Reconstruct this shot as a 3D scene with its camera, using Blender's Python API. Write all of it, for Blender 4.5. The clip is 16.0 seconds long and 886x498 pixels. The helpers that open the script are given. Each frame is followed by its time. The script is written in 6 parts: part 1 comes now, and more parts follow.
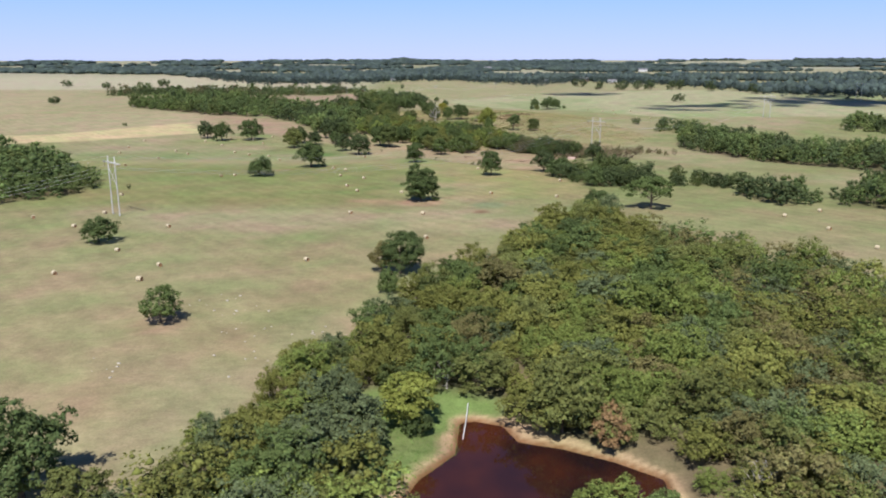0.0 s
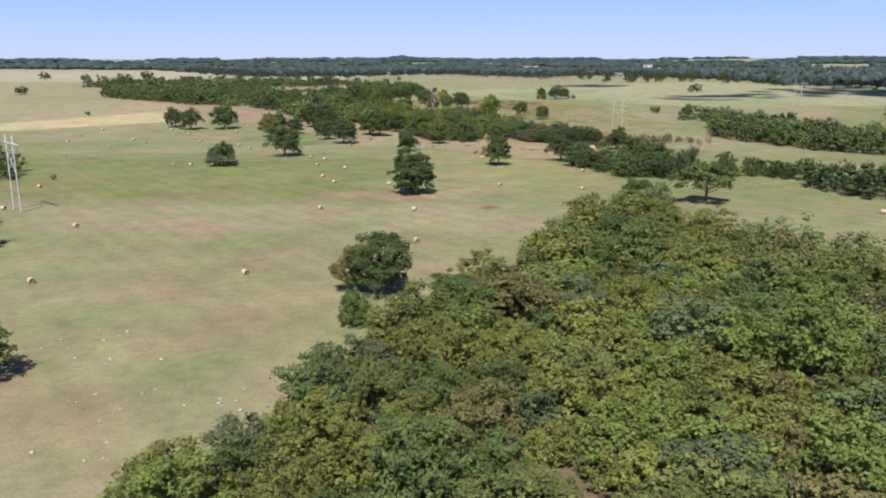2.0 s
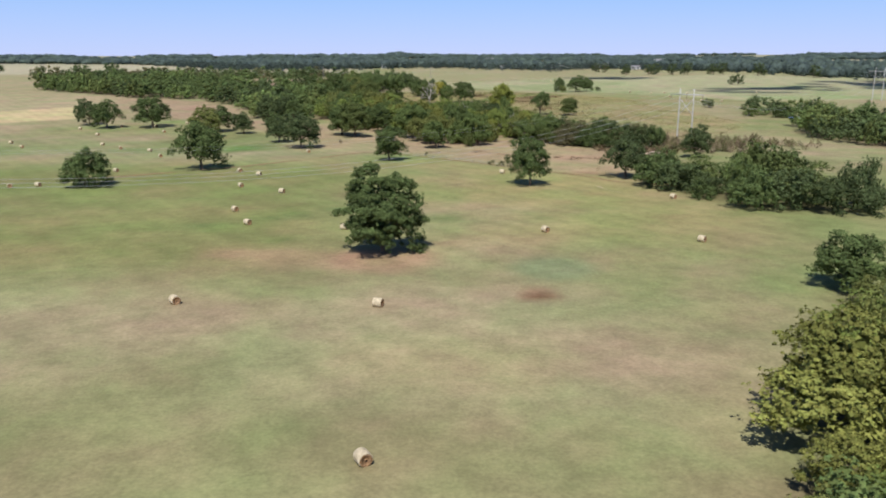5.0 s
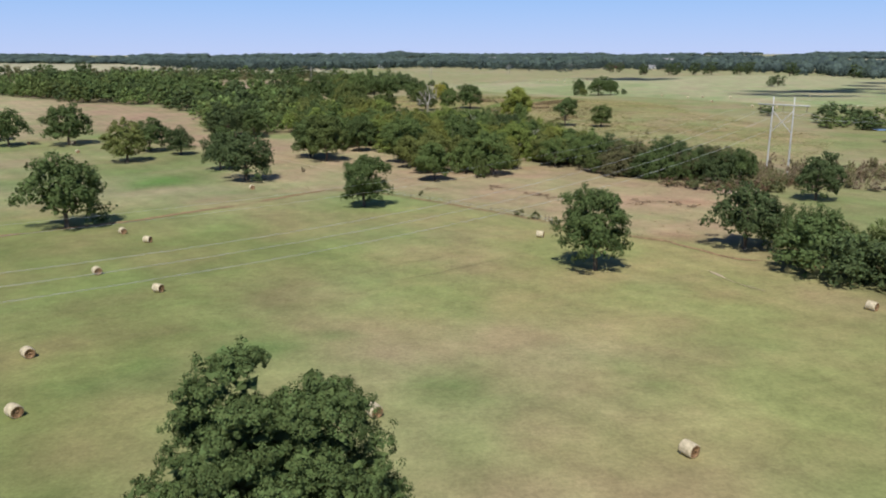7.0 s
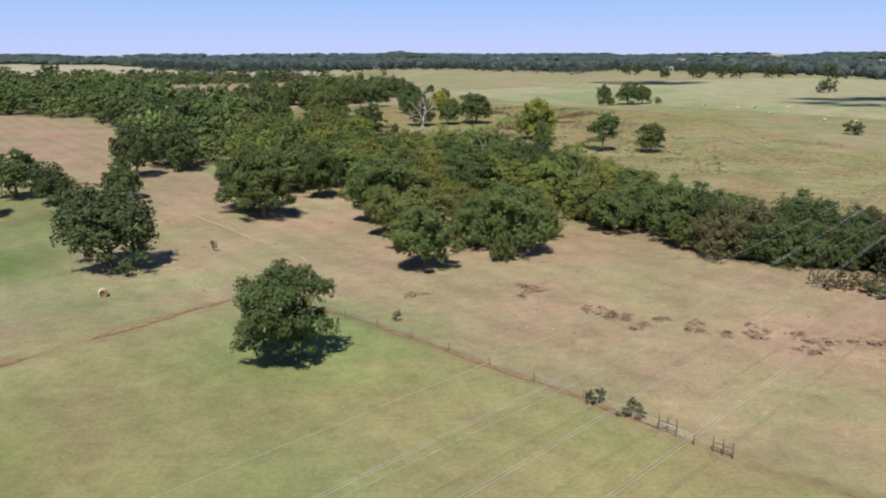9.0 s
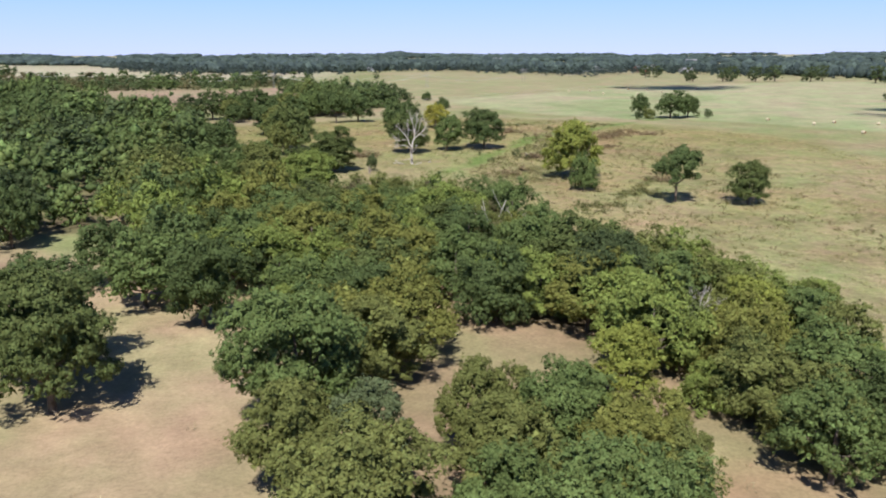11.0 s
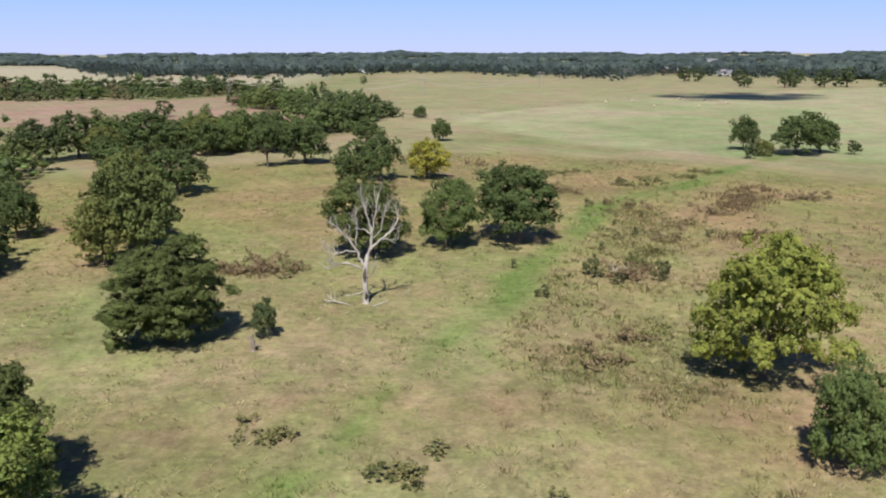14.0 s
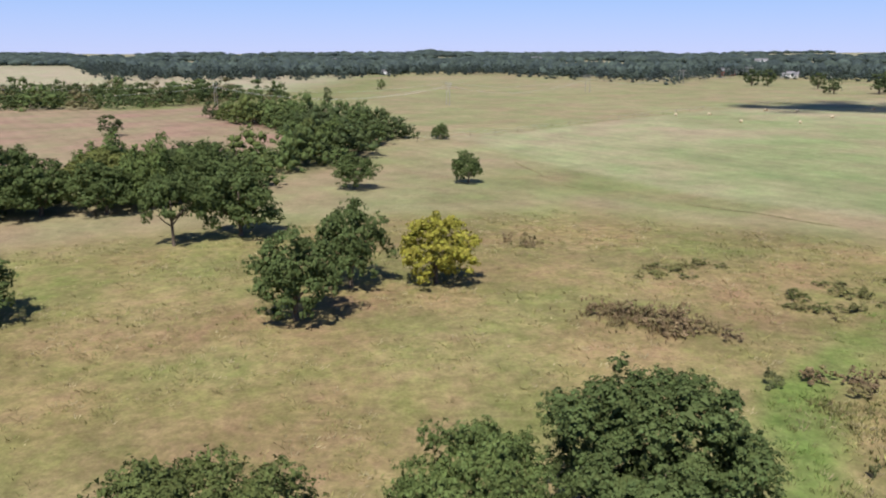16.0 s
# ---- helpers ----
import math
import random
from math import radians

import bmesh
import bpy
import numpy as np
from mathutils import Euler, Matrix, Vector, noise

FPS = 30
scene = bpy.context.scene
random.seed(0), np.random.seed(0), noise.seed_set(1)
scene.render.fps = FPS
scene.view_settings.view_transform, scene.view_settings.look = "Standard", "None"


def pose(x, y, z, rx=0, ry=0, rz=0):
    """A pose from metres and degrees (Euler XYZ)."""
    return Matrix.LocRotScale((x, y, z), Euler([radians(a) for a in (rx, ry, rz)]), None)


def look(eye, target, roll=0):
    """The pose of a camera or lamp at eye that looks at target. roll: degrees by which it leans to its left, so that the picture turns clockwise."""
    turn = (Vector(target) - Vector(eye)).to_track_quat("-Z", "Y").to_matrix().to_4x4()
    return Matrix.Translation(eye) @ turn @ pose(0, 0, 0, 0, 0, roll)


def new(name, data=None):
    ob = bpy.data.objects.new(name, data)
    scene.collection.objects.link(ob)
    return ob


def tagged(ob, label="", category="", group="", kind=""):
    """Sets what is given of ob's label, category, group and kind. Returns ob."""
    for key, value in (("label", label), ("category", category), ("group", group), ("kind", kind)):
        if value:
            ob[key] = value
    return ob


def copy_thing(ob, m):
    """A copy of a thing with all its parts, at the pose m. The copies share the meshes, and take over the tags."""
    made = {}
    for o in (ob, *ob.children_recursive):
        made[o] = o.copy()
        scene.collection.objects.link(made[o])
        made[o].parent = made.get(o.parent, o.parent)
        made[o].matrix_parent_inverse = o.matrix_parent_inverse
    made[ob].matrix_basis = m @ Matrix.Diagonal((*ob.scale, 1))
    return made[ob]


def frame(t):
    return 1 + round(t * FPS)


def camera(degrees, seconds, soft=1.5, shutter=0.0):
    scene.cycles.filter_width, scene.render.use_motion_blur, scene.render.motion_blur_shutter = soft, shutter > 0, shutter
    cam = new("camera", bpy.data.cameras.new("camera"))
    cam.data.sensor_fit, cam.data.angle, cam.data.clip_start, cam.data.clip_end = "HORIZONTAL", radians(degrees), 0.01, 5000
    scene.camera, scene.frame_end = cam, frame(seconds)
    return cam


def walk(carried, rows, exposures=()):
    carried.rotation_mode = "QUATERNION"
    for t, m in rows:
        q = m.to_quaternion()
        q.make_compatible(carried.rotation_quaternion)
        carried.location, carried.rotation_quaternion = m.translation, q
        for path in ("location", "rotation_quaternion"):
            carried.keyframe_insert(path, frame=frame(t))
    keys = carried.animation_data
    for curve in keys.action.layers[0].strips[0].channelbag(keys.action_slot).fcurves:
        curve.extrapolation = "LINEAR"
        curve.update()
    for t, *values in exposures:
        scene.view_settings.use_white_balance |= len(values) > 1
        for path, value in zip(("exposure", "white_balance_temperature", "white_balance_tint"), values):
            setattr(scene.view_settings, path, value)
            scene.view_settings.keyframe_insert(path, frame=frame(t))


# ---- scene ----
cam = camera(59.0, 16.0, 2.0)
# the plan is drawn in units of PLAN metres
PLAN = 0.9
# seconds, x, y, z (plan units), yaw, pitch: a low flight that sinks and levels out
PATH = [
    (0.0, 0.15, 0.6, 54.2, 0.0, -13.86),
    (0.5, 0.25, 15.4, 50.8, 0.0, -13.85),
    (1.0, 0.40, 30.6, 47.4, 0.0, -13.85),
    (1.5, 0.60, 46.1, 44.0, 0.0, -13.84),
    (2.0, 0.80, 62.2, 40.6, -0.05, -13.82),
    (2.5, 0.95, 79.5, 37.4, -0.08, -13.85),
    (3.0, 1.10, 98.3, 34.9, -0.10, -13.87),
    (3.5, 1.20, 118.3, 33.3, -0.12, -13.88),
    (4.0, 1.20, 138.5, 32.0, -0.12, -13.9),
    (6.5, 0.70, 244.4, 28.95, -0.10, -13.97),
    (7.0, 0.85, 264.9, 28.9, -0.08, -13.97),
    (7.5, 1.05, 285.6, 28.95, -0.03, -13.97),
    (8.0, 1.30, 306.4, 29.1, 0.0, -13.97),
    (10.5, 2.70, 414.1, 30.2, 0.05, -13.97),
    (11.0, 2.95, 435.7, 30.25, 0.06, -13.97),
    (11.5, 3.15, 456.8, 30.3, 0.10, -13.97),
    (12.0, 3.35, 478.0, 30.4, 0.14, -13.98),
    (12.5, 3.50, 499.3, 30.55, 0.15, -13.98),
    (13.0, 3.65, 520.6, 30.65, 0.18, -13.99),
    (13.5, 3.85, 541.9, 30.7, 0.23, -14.0),
    (14.0, 4.00, 563.2, 30.75, 0.23, -14.04),
    (14.5, 4.25, 584.4, 30.8, 0.32, -14.04),
    (15.0, 4.45, 605.4, 30.95, 0.38, -14.05),
    (15.5, 4.56, 626.3, 31.0, 0.41, -14.05),
    (15.7, 4.60, 634.7, 31.05, 0.60, -14.06),
    (15.8, 4.61, 638.9, 31.1, 0.95, -14.06),
    (15.9, 4.62, 642.9, 31.15, 1.65, -14.07),
    (16.0, 4.63, 646.9, 31.3, 2.45, -14.1),
]
walk(cam, [(t, pose(x * PLAN, y * PLAN, z * PLAN, 90 + pitch, 0, yaw)) for t, x, y, z, yaw, pitch in PATH], [
    (0.0, 0.16, 6250, 11), (4.0, 0.13, 6350, 11), (6.5, -0.02, 6400, 4), (7.2, -0.01, 6400, 6), (8.0, 0.01, 6450, 10), (10.5, 0.2, 6350, 11),
    (11.0, 0.32, 6300, 11), (12.0, 0.4, 6300, 12), (13.0, 0.36, 6400, 12), (14.0, 0.12, 6500, 12), (16.0, 0.08, 6550, 12)])

# ---- world, sun ----
SUN_EL, SUN_AZ = radians(55), radians(190)          # azimuth from +y, clockwise: behind the flight, a little to its left
world = bpy.data.worlds.new("world")
scene.world = world
world.use_nodes = True
wn, wl = world.node_tree.nodes, world.node_tree.links
sky = wn.new("ShaderNodeTexSky")
sky.sky_type = "NISHITA"
sky.sun_disc = False
sky.sun_elevation, sky.sun_rotation = SUN_EL, SUN_AZ
sky.air_density, sky.dust_density, sky.ozone_density = 1.0, 0.0, 4.0
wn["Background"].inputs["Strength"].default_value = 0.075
cool = wn.new("ShaderNodeMix")                             # cools and dims the sky, so its fill light is weaker
cool.data_type, cool.blend_type = "RGBA", "MULTIPLY"
cool.inputs["Factor"].default_value = 1.0
cool.inputs["B"].default_value = (0.57, 0.65, 0.98, 1)
wl.new(sky.outputs[0], cool.inputs["A"])
up = wn.new("ShaderNodeSeparateXYZ")                       # fixed haze colours mixed over the sky, strong at the horizon, none overhead
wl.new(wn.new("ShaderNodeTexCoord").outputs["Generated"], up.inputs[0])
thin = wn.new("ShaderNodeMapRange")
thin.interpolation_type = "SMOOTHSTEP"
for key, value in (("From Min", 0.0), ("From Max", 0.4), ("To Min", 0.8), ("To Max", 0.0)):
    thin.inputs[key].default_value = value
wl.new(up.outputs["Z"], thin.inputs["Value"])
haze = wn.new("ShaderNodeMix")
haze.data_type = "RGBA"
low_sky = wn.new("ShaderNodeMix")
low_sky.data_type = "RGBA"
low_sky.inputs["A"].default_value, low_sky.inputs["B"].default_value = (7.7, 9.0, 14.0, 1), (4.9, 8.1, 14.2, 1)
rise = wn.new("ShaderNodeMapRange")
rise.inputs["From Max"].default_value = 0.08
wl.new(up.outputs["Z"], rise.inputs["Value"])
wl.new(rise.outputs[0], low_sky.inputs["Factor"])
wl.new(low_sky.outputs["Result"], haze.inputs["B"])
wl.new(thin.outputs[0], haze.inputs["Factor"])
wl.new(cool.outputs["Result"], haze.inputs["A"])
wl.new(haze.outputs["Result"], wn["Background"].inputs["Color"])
sun_data = bpy.data.lights.new("sun", "SUN")
sun_data.energy, sun_data.angle, sun_data.color = 5.0, radians(0.53), (1.0, 0.965, 0.935)
sun = new("sun", sun_data)
to_sun = Vector((math.sin(SUN_AZ) * math.cos(SUN_EL), math.cos(SUN_AZ) * math.cos(SUN_EL), math.sin(SUN_EL)))
sun.matrix_world = look(to_sun * 200, (0, 0, 0))

# ---- materials ----
def material(name, rough=0.9, spec=0.2):
    m = bpy.data.materials.new(name)
    m.use_nodes = True
    b = m.node_tree.nodes["Principled BSDF"]
    b.inputs["Roughness"].default_value = rough
    b.inputs["Specular IOR Level"].default_value = spec
    return m, m.node_tree.nodes, m.node_tree.links, b


def noise_node(n, l, scale, detail=4.0, rough=0.6, vec=None):
    t = n.new("ShaderNodeTexNoise")
    t.inputs["Scale"].default_value, t.inputs["Detail"].default_value, t.inputs["Roughness"].default_value = scale, detail, rough
    if vec:
        l.new(vec, t.inputs["Vector"])
    return t


def span(n, l, value, lo, hi, a=0.0, b=1.0):
    r = n.new("ShaderNodeMapRange")
    r.inputs["From Min"].default_value, r.inputs["From Max"].default_value = lo, hi
    r.inputs["To Min"].default_value, r.inputs["To Max"].default_value = a, b
    l.new(value, r.inputs["Value"])
    return r.outputs[0]


def mix_rgb(n, l, kind, fac, a, b):
    m = n.new("ShaderNodeMix")
    m.data_type, m.blend_type = "RGBA", kind
    for sock, v in ((m.inputs["Factor"], fac), (m.inputs["A"], a), (m.inputs["B"], b)):
        if hasattr(v, "is_linked"):
            l.new(v, sock)
        elif isinstance(v, tuple):
            sock.default_value = (*v, 1)
        else:
            sock.default_value = v
    return m.outputs["Result"]


def plain(name, color, rough=0.8, spec=0.3, scale=3.0, amount=0.35, bump=0.0, metal=0.0):
    """A surface with two scales of uneven colour and a little relief."""
    m, n, l, b = material(name, rough, spec)
    tc = n.new("ShaderNodeTexCoord").outputs["Object"]
    big, fine = noise_node(n, l, scale, 3, 0.6, tc), noise_node(n, l, scale * 9, 4, 0.7, tc)
    k = n.new("ShaderNodeMath")
    k.operation = "MULTIPLY"
    l.new(span(n, l, big.outputs[0], 0.3, 0.7, 1 - amount, 1 + amount), k.inputs[0])
    l.new(span(n, l, fine.outputs[0], 0.3, 0.7, 1 - amount * 0.7, 1 + amount * 0.7), k.inputs[1])
    v = n.new("ShaderNodeVectorMath")
    v.operation = "SCALE"
    v.inputs[0].default_value = color
    l.new(k.outputs[0], v.inputs["Scale"])
    l.new(v.outputs[0], b.inputs["Base Color"])
    b.inputs["Metallic"].default_value = metal
    if bump:
        bp = n.new("ShaderNodeBump")
        bp.inputs["Strength"].default_value, bp.inputs["Distance"].default_value = bump, 0.05
        l.new(fine.outputs[0], bp.inputs["Height"])
        l.new(bp.outputs[0], b.inputs["Normal"])
    return m


def leaf_material(name):
    """Foliage: the tint of the mesh times the tint of the object, uneven from spray to spray, a little light shining through."""
    m, n, l, b = material(name, 0.75, 0.06)
    at = n.new("ShaderNodeAttribute")
    at.attribute_name = "tint"
    ob = n.new("ShaderNodeObjectInfo")
    geo = n.new("ShaderNodeNewGeometry")
    col = mix_rgb(n, l, "MULTIPLY", 1.0, at.outputs["Color"], ob.outputs["Color"])
    hue = n.new("ShaderNodeHueSaturation")
    l.new(span(n, l, geo.outputs["Random Per Island"], 0, 1, 0.487, 0.513), hue.inputs["Hue"])
    big = noise_node(n, l, 0.55, 3, 0.6, geo.outputs["Position"])
    k = n.new("ShaderNodeMath")
    k.operation = "MULTIPLY"
    l.new(span(n, l, geo.outputs["Random Per Island"], 0, 1, 0.86, 1.15), k.inputs[0])
    l.new(span(n, l, big.outputs[0], 0.32, 0.68, 0.64, 1.2), k.inputs[1])
    l.new(k.outputs[0], hue.inputs["Value"])
    l.new(col, hue.inputs["Color"])
    l.new(hue.outputs[0], b.inputs["Base Color"])
    tr = n.new("ShaderNodeBsdfTranslucent")
    l.new(hue.outputs[0], tr.inputs["Color"])
    mx = n.new("ShaderNodeMixShader")
    mx.inputs[0].default_value = 0.07
    out = n["Material Output"]
    l.new(b.outputs[0], mx.inputs[1])
    l.new(tr.outputs[0], mx.inputs[2])
    l.new(mx.outputs[0], out.inputs["Surface"])
    return m


def ground_material(name):
    """Pasture: a tint by field, broken up by mottling, mowing rows, tussocks and fine blades."""
    m, n, l, b = material(name, 0.95, 0.1)
    at = n.new("ShaderNodeAttribute")
    at.attribute_name = "tint"
    rg = n.new("ShaderNodeAttribute")
    rg.attribute_name = "rough"
    pos = n.new("ShaderNodeNewGeometry").outputs["Position"]
    mid, small, fine = noise_node(n, l, 0.09, 5, 0.62, pos), noise_node(n, l, 0.55, 5, 0.7, pos), noise_node(n, l, 2.6, 4, 0.75, pos)
    hue = noise_node(n, l, 0.05, 4, 0.6, pos)
    warm = mix_rgb(n, l, "MIX", span(n, l, hue.outputs[0], 0.36, 0.66), (0.90, 1.04, 0.86), (1.10, 0.97, 1.02))
    col = mix_rgb(n, l, "MULTIPLY", 1.0, at.outputs["Color"], warm)
    blot = noise_node(n, l, 0.3, 7, 0.75, pos)
    both = mix_rgb(n, l, "MIX", span(n, l, blot.outputs[0], 0.38, 0.62), (0.86, 1.0, 0.74), (1.12, 1.01, 1.08))
    col = mix_rgb(n, l, "MULTIPLY", rg.outputs["Fac"], col, both)
    k1, k2, k3 = n.new("ShaderNodeMath"), n.new("ShaderNodeMath"), n.new("ShaderNodeMath")
    for k in (k1, k2, k3):
        k.operation = "MULTIPLY"
    l.new(span(n, l, mid.outputs[0], 0.3, 0.7, 0.84, 1.16), k1.inputs[0])
    l.new(span(n, l, small.outputs[0], 0.3, 0.7, 0.85, 1.15), k1.inputs[1])
    l.new(span(n, l, fine.outputs[0], 0.3, 0.7, 0.82, 1.18), k2.inputs[0])
    l.new(k1.outputs[0], k2.inputs[1])
    rows = n.new("ShaderNodeTexWave")
    rows.inputs["Scale"].default_value, rows.inputs["Distortion"].default_value, rows.inputs["Detail"].default_value, rows.inputs["Detail Scale"].default_value = 0.055, 5.0, 3.0, 0.25
    turned = n.new("ShaderNodeVectorRotate")
    turned.rotation_type = "Z_AXIS"
    turned.inputs["Angle"].default_value = radians(-38)
    l.new(pos, turned.inputs["Vector"])
    l.new(turned.outputs[0], rows.inputs["Vector"])
    mown = n.new("ShaderNodeMath")
    mown.operation = "MULTIPLY"
    l.new(span(n, l, rows.outputs["Fac"], 0.0, 1.0, 0.965, 1.035), mown.inputs[0])
    l.new(k2.outputs[0], mown.inputs[1])
    # rough meadow is far more uneven than mown grass
    tus = noise_node(n, l, 0.9, 5, 0.75, pos)
    t2 = span(n, l, tus.outputs[0], 0.36, 0.64, 0.72, 1.22)
    mixk = n.new("ShaderNodeMix")
    mixk.data_type = "FLOAT"
    l.new(rg.outputs["Fac"], mixk.inputs["Factor"])
    mixk.inputs["A"].default_value = 1.0
    l.new(t2, mixk.inputs["B"])
    l.new(mown.outputs[0], k3.inputs[0])
    l.new(mixk.outputs["Result"], k3.inputs[1])
    v = n.new("ShaderNodeVectorMath")
    v.operation = "SCALE"
    l.new(col, v.inputs[0])
    l.new(k3.outputs[0], v.inputs["Scale"])
    l.new(v.outputs[0], b.inputs["Base Color"])
    bp = n.new("ShaderNodeBump")
    bp.inputs["Strength"].default_value, bp.inputs["Distance"].default_value = 0.4, 0.2
    l.new(tus.outputs[0], bp.inputs["Height"])
    l.new(bp.outputs[0], b.inputs["Normal"])
    return m


M_GROUND = ground_material("pasture")
M_LEAF = leaf_material("foliage")
M_GRASS = leaf_material("dry_grass")
M_BARK = plain("bark", (0.15, 0.12, 0.09), 0.95, 0.1, 1.5, 0.4, 0.6)
M_SNAG = plain("weathered_wood", (0.27, 0.225, 0.175), 0.95, 0.1, 0.9, 0.4, 0.5)
M_DEAD = plain("bleached_wood", (0.44, 0.40, 0.345), 0.9, 0.1, 0.9, 0.35, 0.4)
M_CHAR = plain("dark_rotten_wood", (0.09, 0.07, 0.055), 0.95, 0.1, 1.2, 0.5, 0.5)
M_STRAW = plain("hay", (0.54, 0.45, 0.30), 0.95, 0.1, 2.5, 0.25, 0.9)
M_STRAW_END = plain("hay_end", (0.30, 0.18, 0.095), 0.95, 0.1, 3.0, 0.4, 0.9)
M_POLE = plain("weathered_pole", (0.50, 0.48, 0.46), 0.85, 0.2, 0.6, 0.2, 0.2)
M_OLD = plain("grey_old_pole", (0.33, 0.31, 0.29), 0.9, 0.1, 0.6, 0.25, 0.2)
M_STEEL = plain("galvanised_steel", (0.55, 0.56, 0.57), 0.5, 0.5, 2.0, 0.15, 0.0, 0.5)
M_WIRE = plain("aluminium_wire", (0.55, 0.55, 0.53), 0.45, 0.5, 1.0, 0.1, 0.0, 0.3)
M_GLASSY = plain("brown_porcelain", (0.20, 0.13, 0.10), 0.35, 0.5, 3.0, 0.2)
M_POST = plain("fence_post_wood", (0.17, 0.13, 0.10), 0.95, 0.1, 2.0, 0.4, 0.4)
M_WALL = plain("white_siding", (0.72, 0.71, 0.68), 0.8, 0.2, 0.5, 0.12)
M_ROOF = plain("grey_roof", (0.28, 0.27, 0.27), 0.8, 0.2, 0.4, 0.25)
M_RED = plain("barn_red", (0.33, 0.10, 0.07), 0.85, 0.2, 0.5, 0.25)
M_PANE = plain("window_glass", (0.05, 0.06, 0.07), 0.1, 0.6, 1.0, 0.1)
M_ROCK = plain("limestone", (0.46, 0.41, 0.32), 0.9, 0.2, 1.5, 0.25, 0.5)
M_DIRT = plain("pale_dirt", (0.44, 0.35, 0.23), 0.95, 0.1, 1.2, 0.2, 0.2)
M_TRACK = plain("worn_turf", (0.40, 0.315, 0.20), 0.95, 0.1, 1.2, 0.2, 0.2)
M_STRIP = plain("red_earth", (0.27, 0.175, 0.095), 0.95, 0.1, 1.2, 0.35, 0.3)
M_OLIVE_BROWN = plain("olive_brown", (0.225, 0.20, 0.095), 0.95, 0.1, 1.2, 0.3, 0.3)
M_PINK = plain("pink_sand", (0.60, 0.43, 0.345), 0.95, 0.1, 0.8, 0.25, 0.5)
M_WATER, _n, _l, _b = material("pond_water", 0.06, 0.5)
_wp = _n.new("ShaderNodeNewGeometry").outputs["Position"]
_silt = noise_node(_n, _l, 0.08, 3, 0.5, _wp)
_l.new(mix_rgb(_n, _l, "MIX", span(_n, _l, _silt.outputs[0], 0.35, 0.65), (0.016, 0.008, 0.008), (0.065, 0.018, 0.008)), _b.inputs["Base Color"])
_rip = noise_node(_n, _l, 2.0, 3, 0.6, _wp)
_bump = _n.new("ShaderNodeBump")
_bump.inputs["Strength"].default_value, _bump.inputs["Distance"].default_value = 0.08, 0.02
_l.new(_rip.outputs[0], _bump.inputs["Height"])
_l.new(_bump.outputs[0], _b.inputs["Normal"])

# ---- mesh helpers ----
def mesh_of(name, verts, faces, mats, mat_ids=None, smooth=False, **attrs):
    """A mesh from arrays: faces is a list of index arrays, each (count, corners)."""
    me = bpy.data.meshes.new(name)
    verts = np.asarray(verts, np.float32)
    me.vertices.add(len(verts))
    me.vertices.foreach_set("co", verts.ravel())
    faces = [np.asarray(f, np.int32) for f in faces if len(f)]
    loops = np.concatenate([f.ravel() for f in faces])
    sizes = np.concatenate([np.full(len(f), f.shape[1], np.int32) for f in faces])
    me.loops.add(len(loops))
    me.loops.foreach_set("vertex_index", loops)
    me.polygons.add(len(sizes))
    me.polygons.foreach_set("loop_start", np.concatenate([[0], np.cumsum(sizes)[:-1]]).astype(np.int32))
    if smooth:
        me.polygons.foreach_set("use_smooth", np.ones(len(sizes), bool))
    for m in mats:
        me.materials.append(m)
    if mat_ids is not None:
        me.polygons.foreach_set("material_index", np.asarray(mat_ids, np.int32))
    for key, val in attrs.items():
        val = np.asarray(val, np.float32)
        if val.ndim == 2:
            a = me.attributes.new(key, "FLOAT_COLOR", "POINT")
            a.data.foreach_set("color", np.concatenate([val, np.ones((len(val), 1), np.float32)], 1).ravel())
        else:
            a = me.attributes.new(key, "FLOAT", "POINT")
            a.data.foreach_set("value", val)
    me.update(calc_edges=True)
    return me


def part(name, me, parent, label="", place=None):
    ob = new(name, me)
    ob.parent = parent
    if place:
        ob.matrix_basis = place
    return tagged(ob, label)


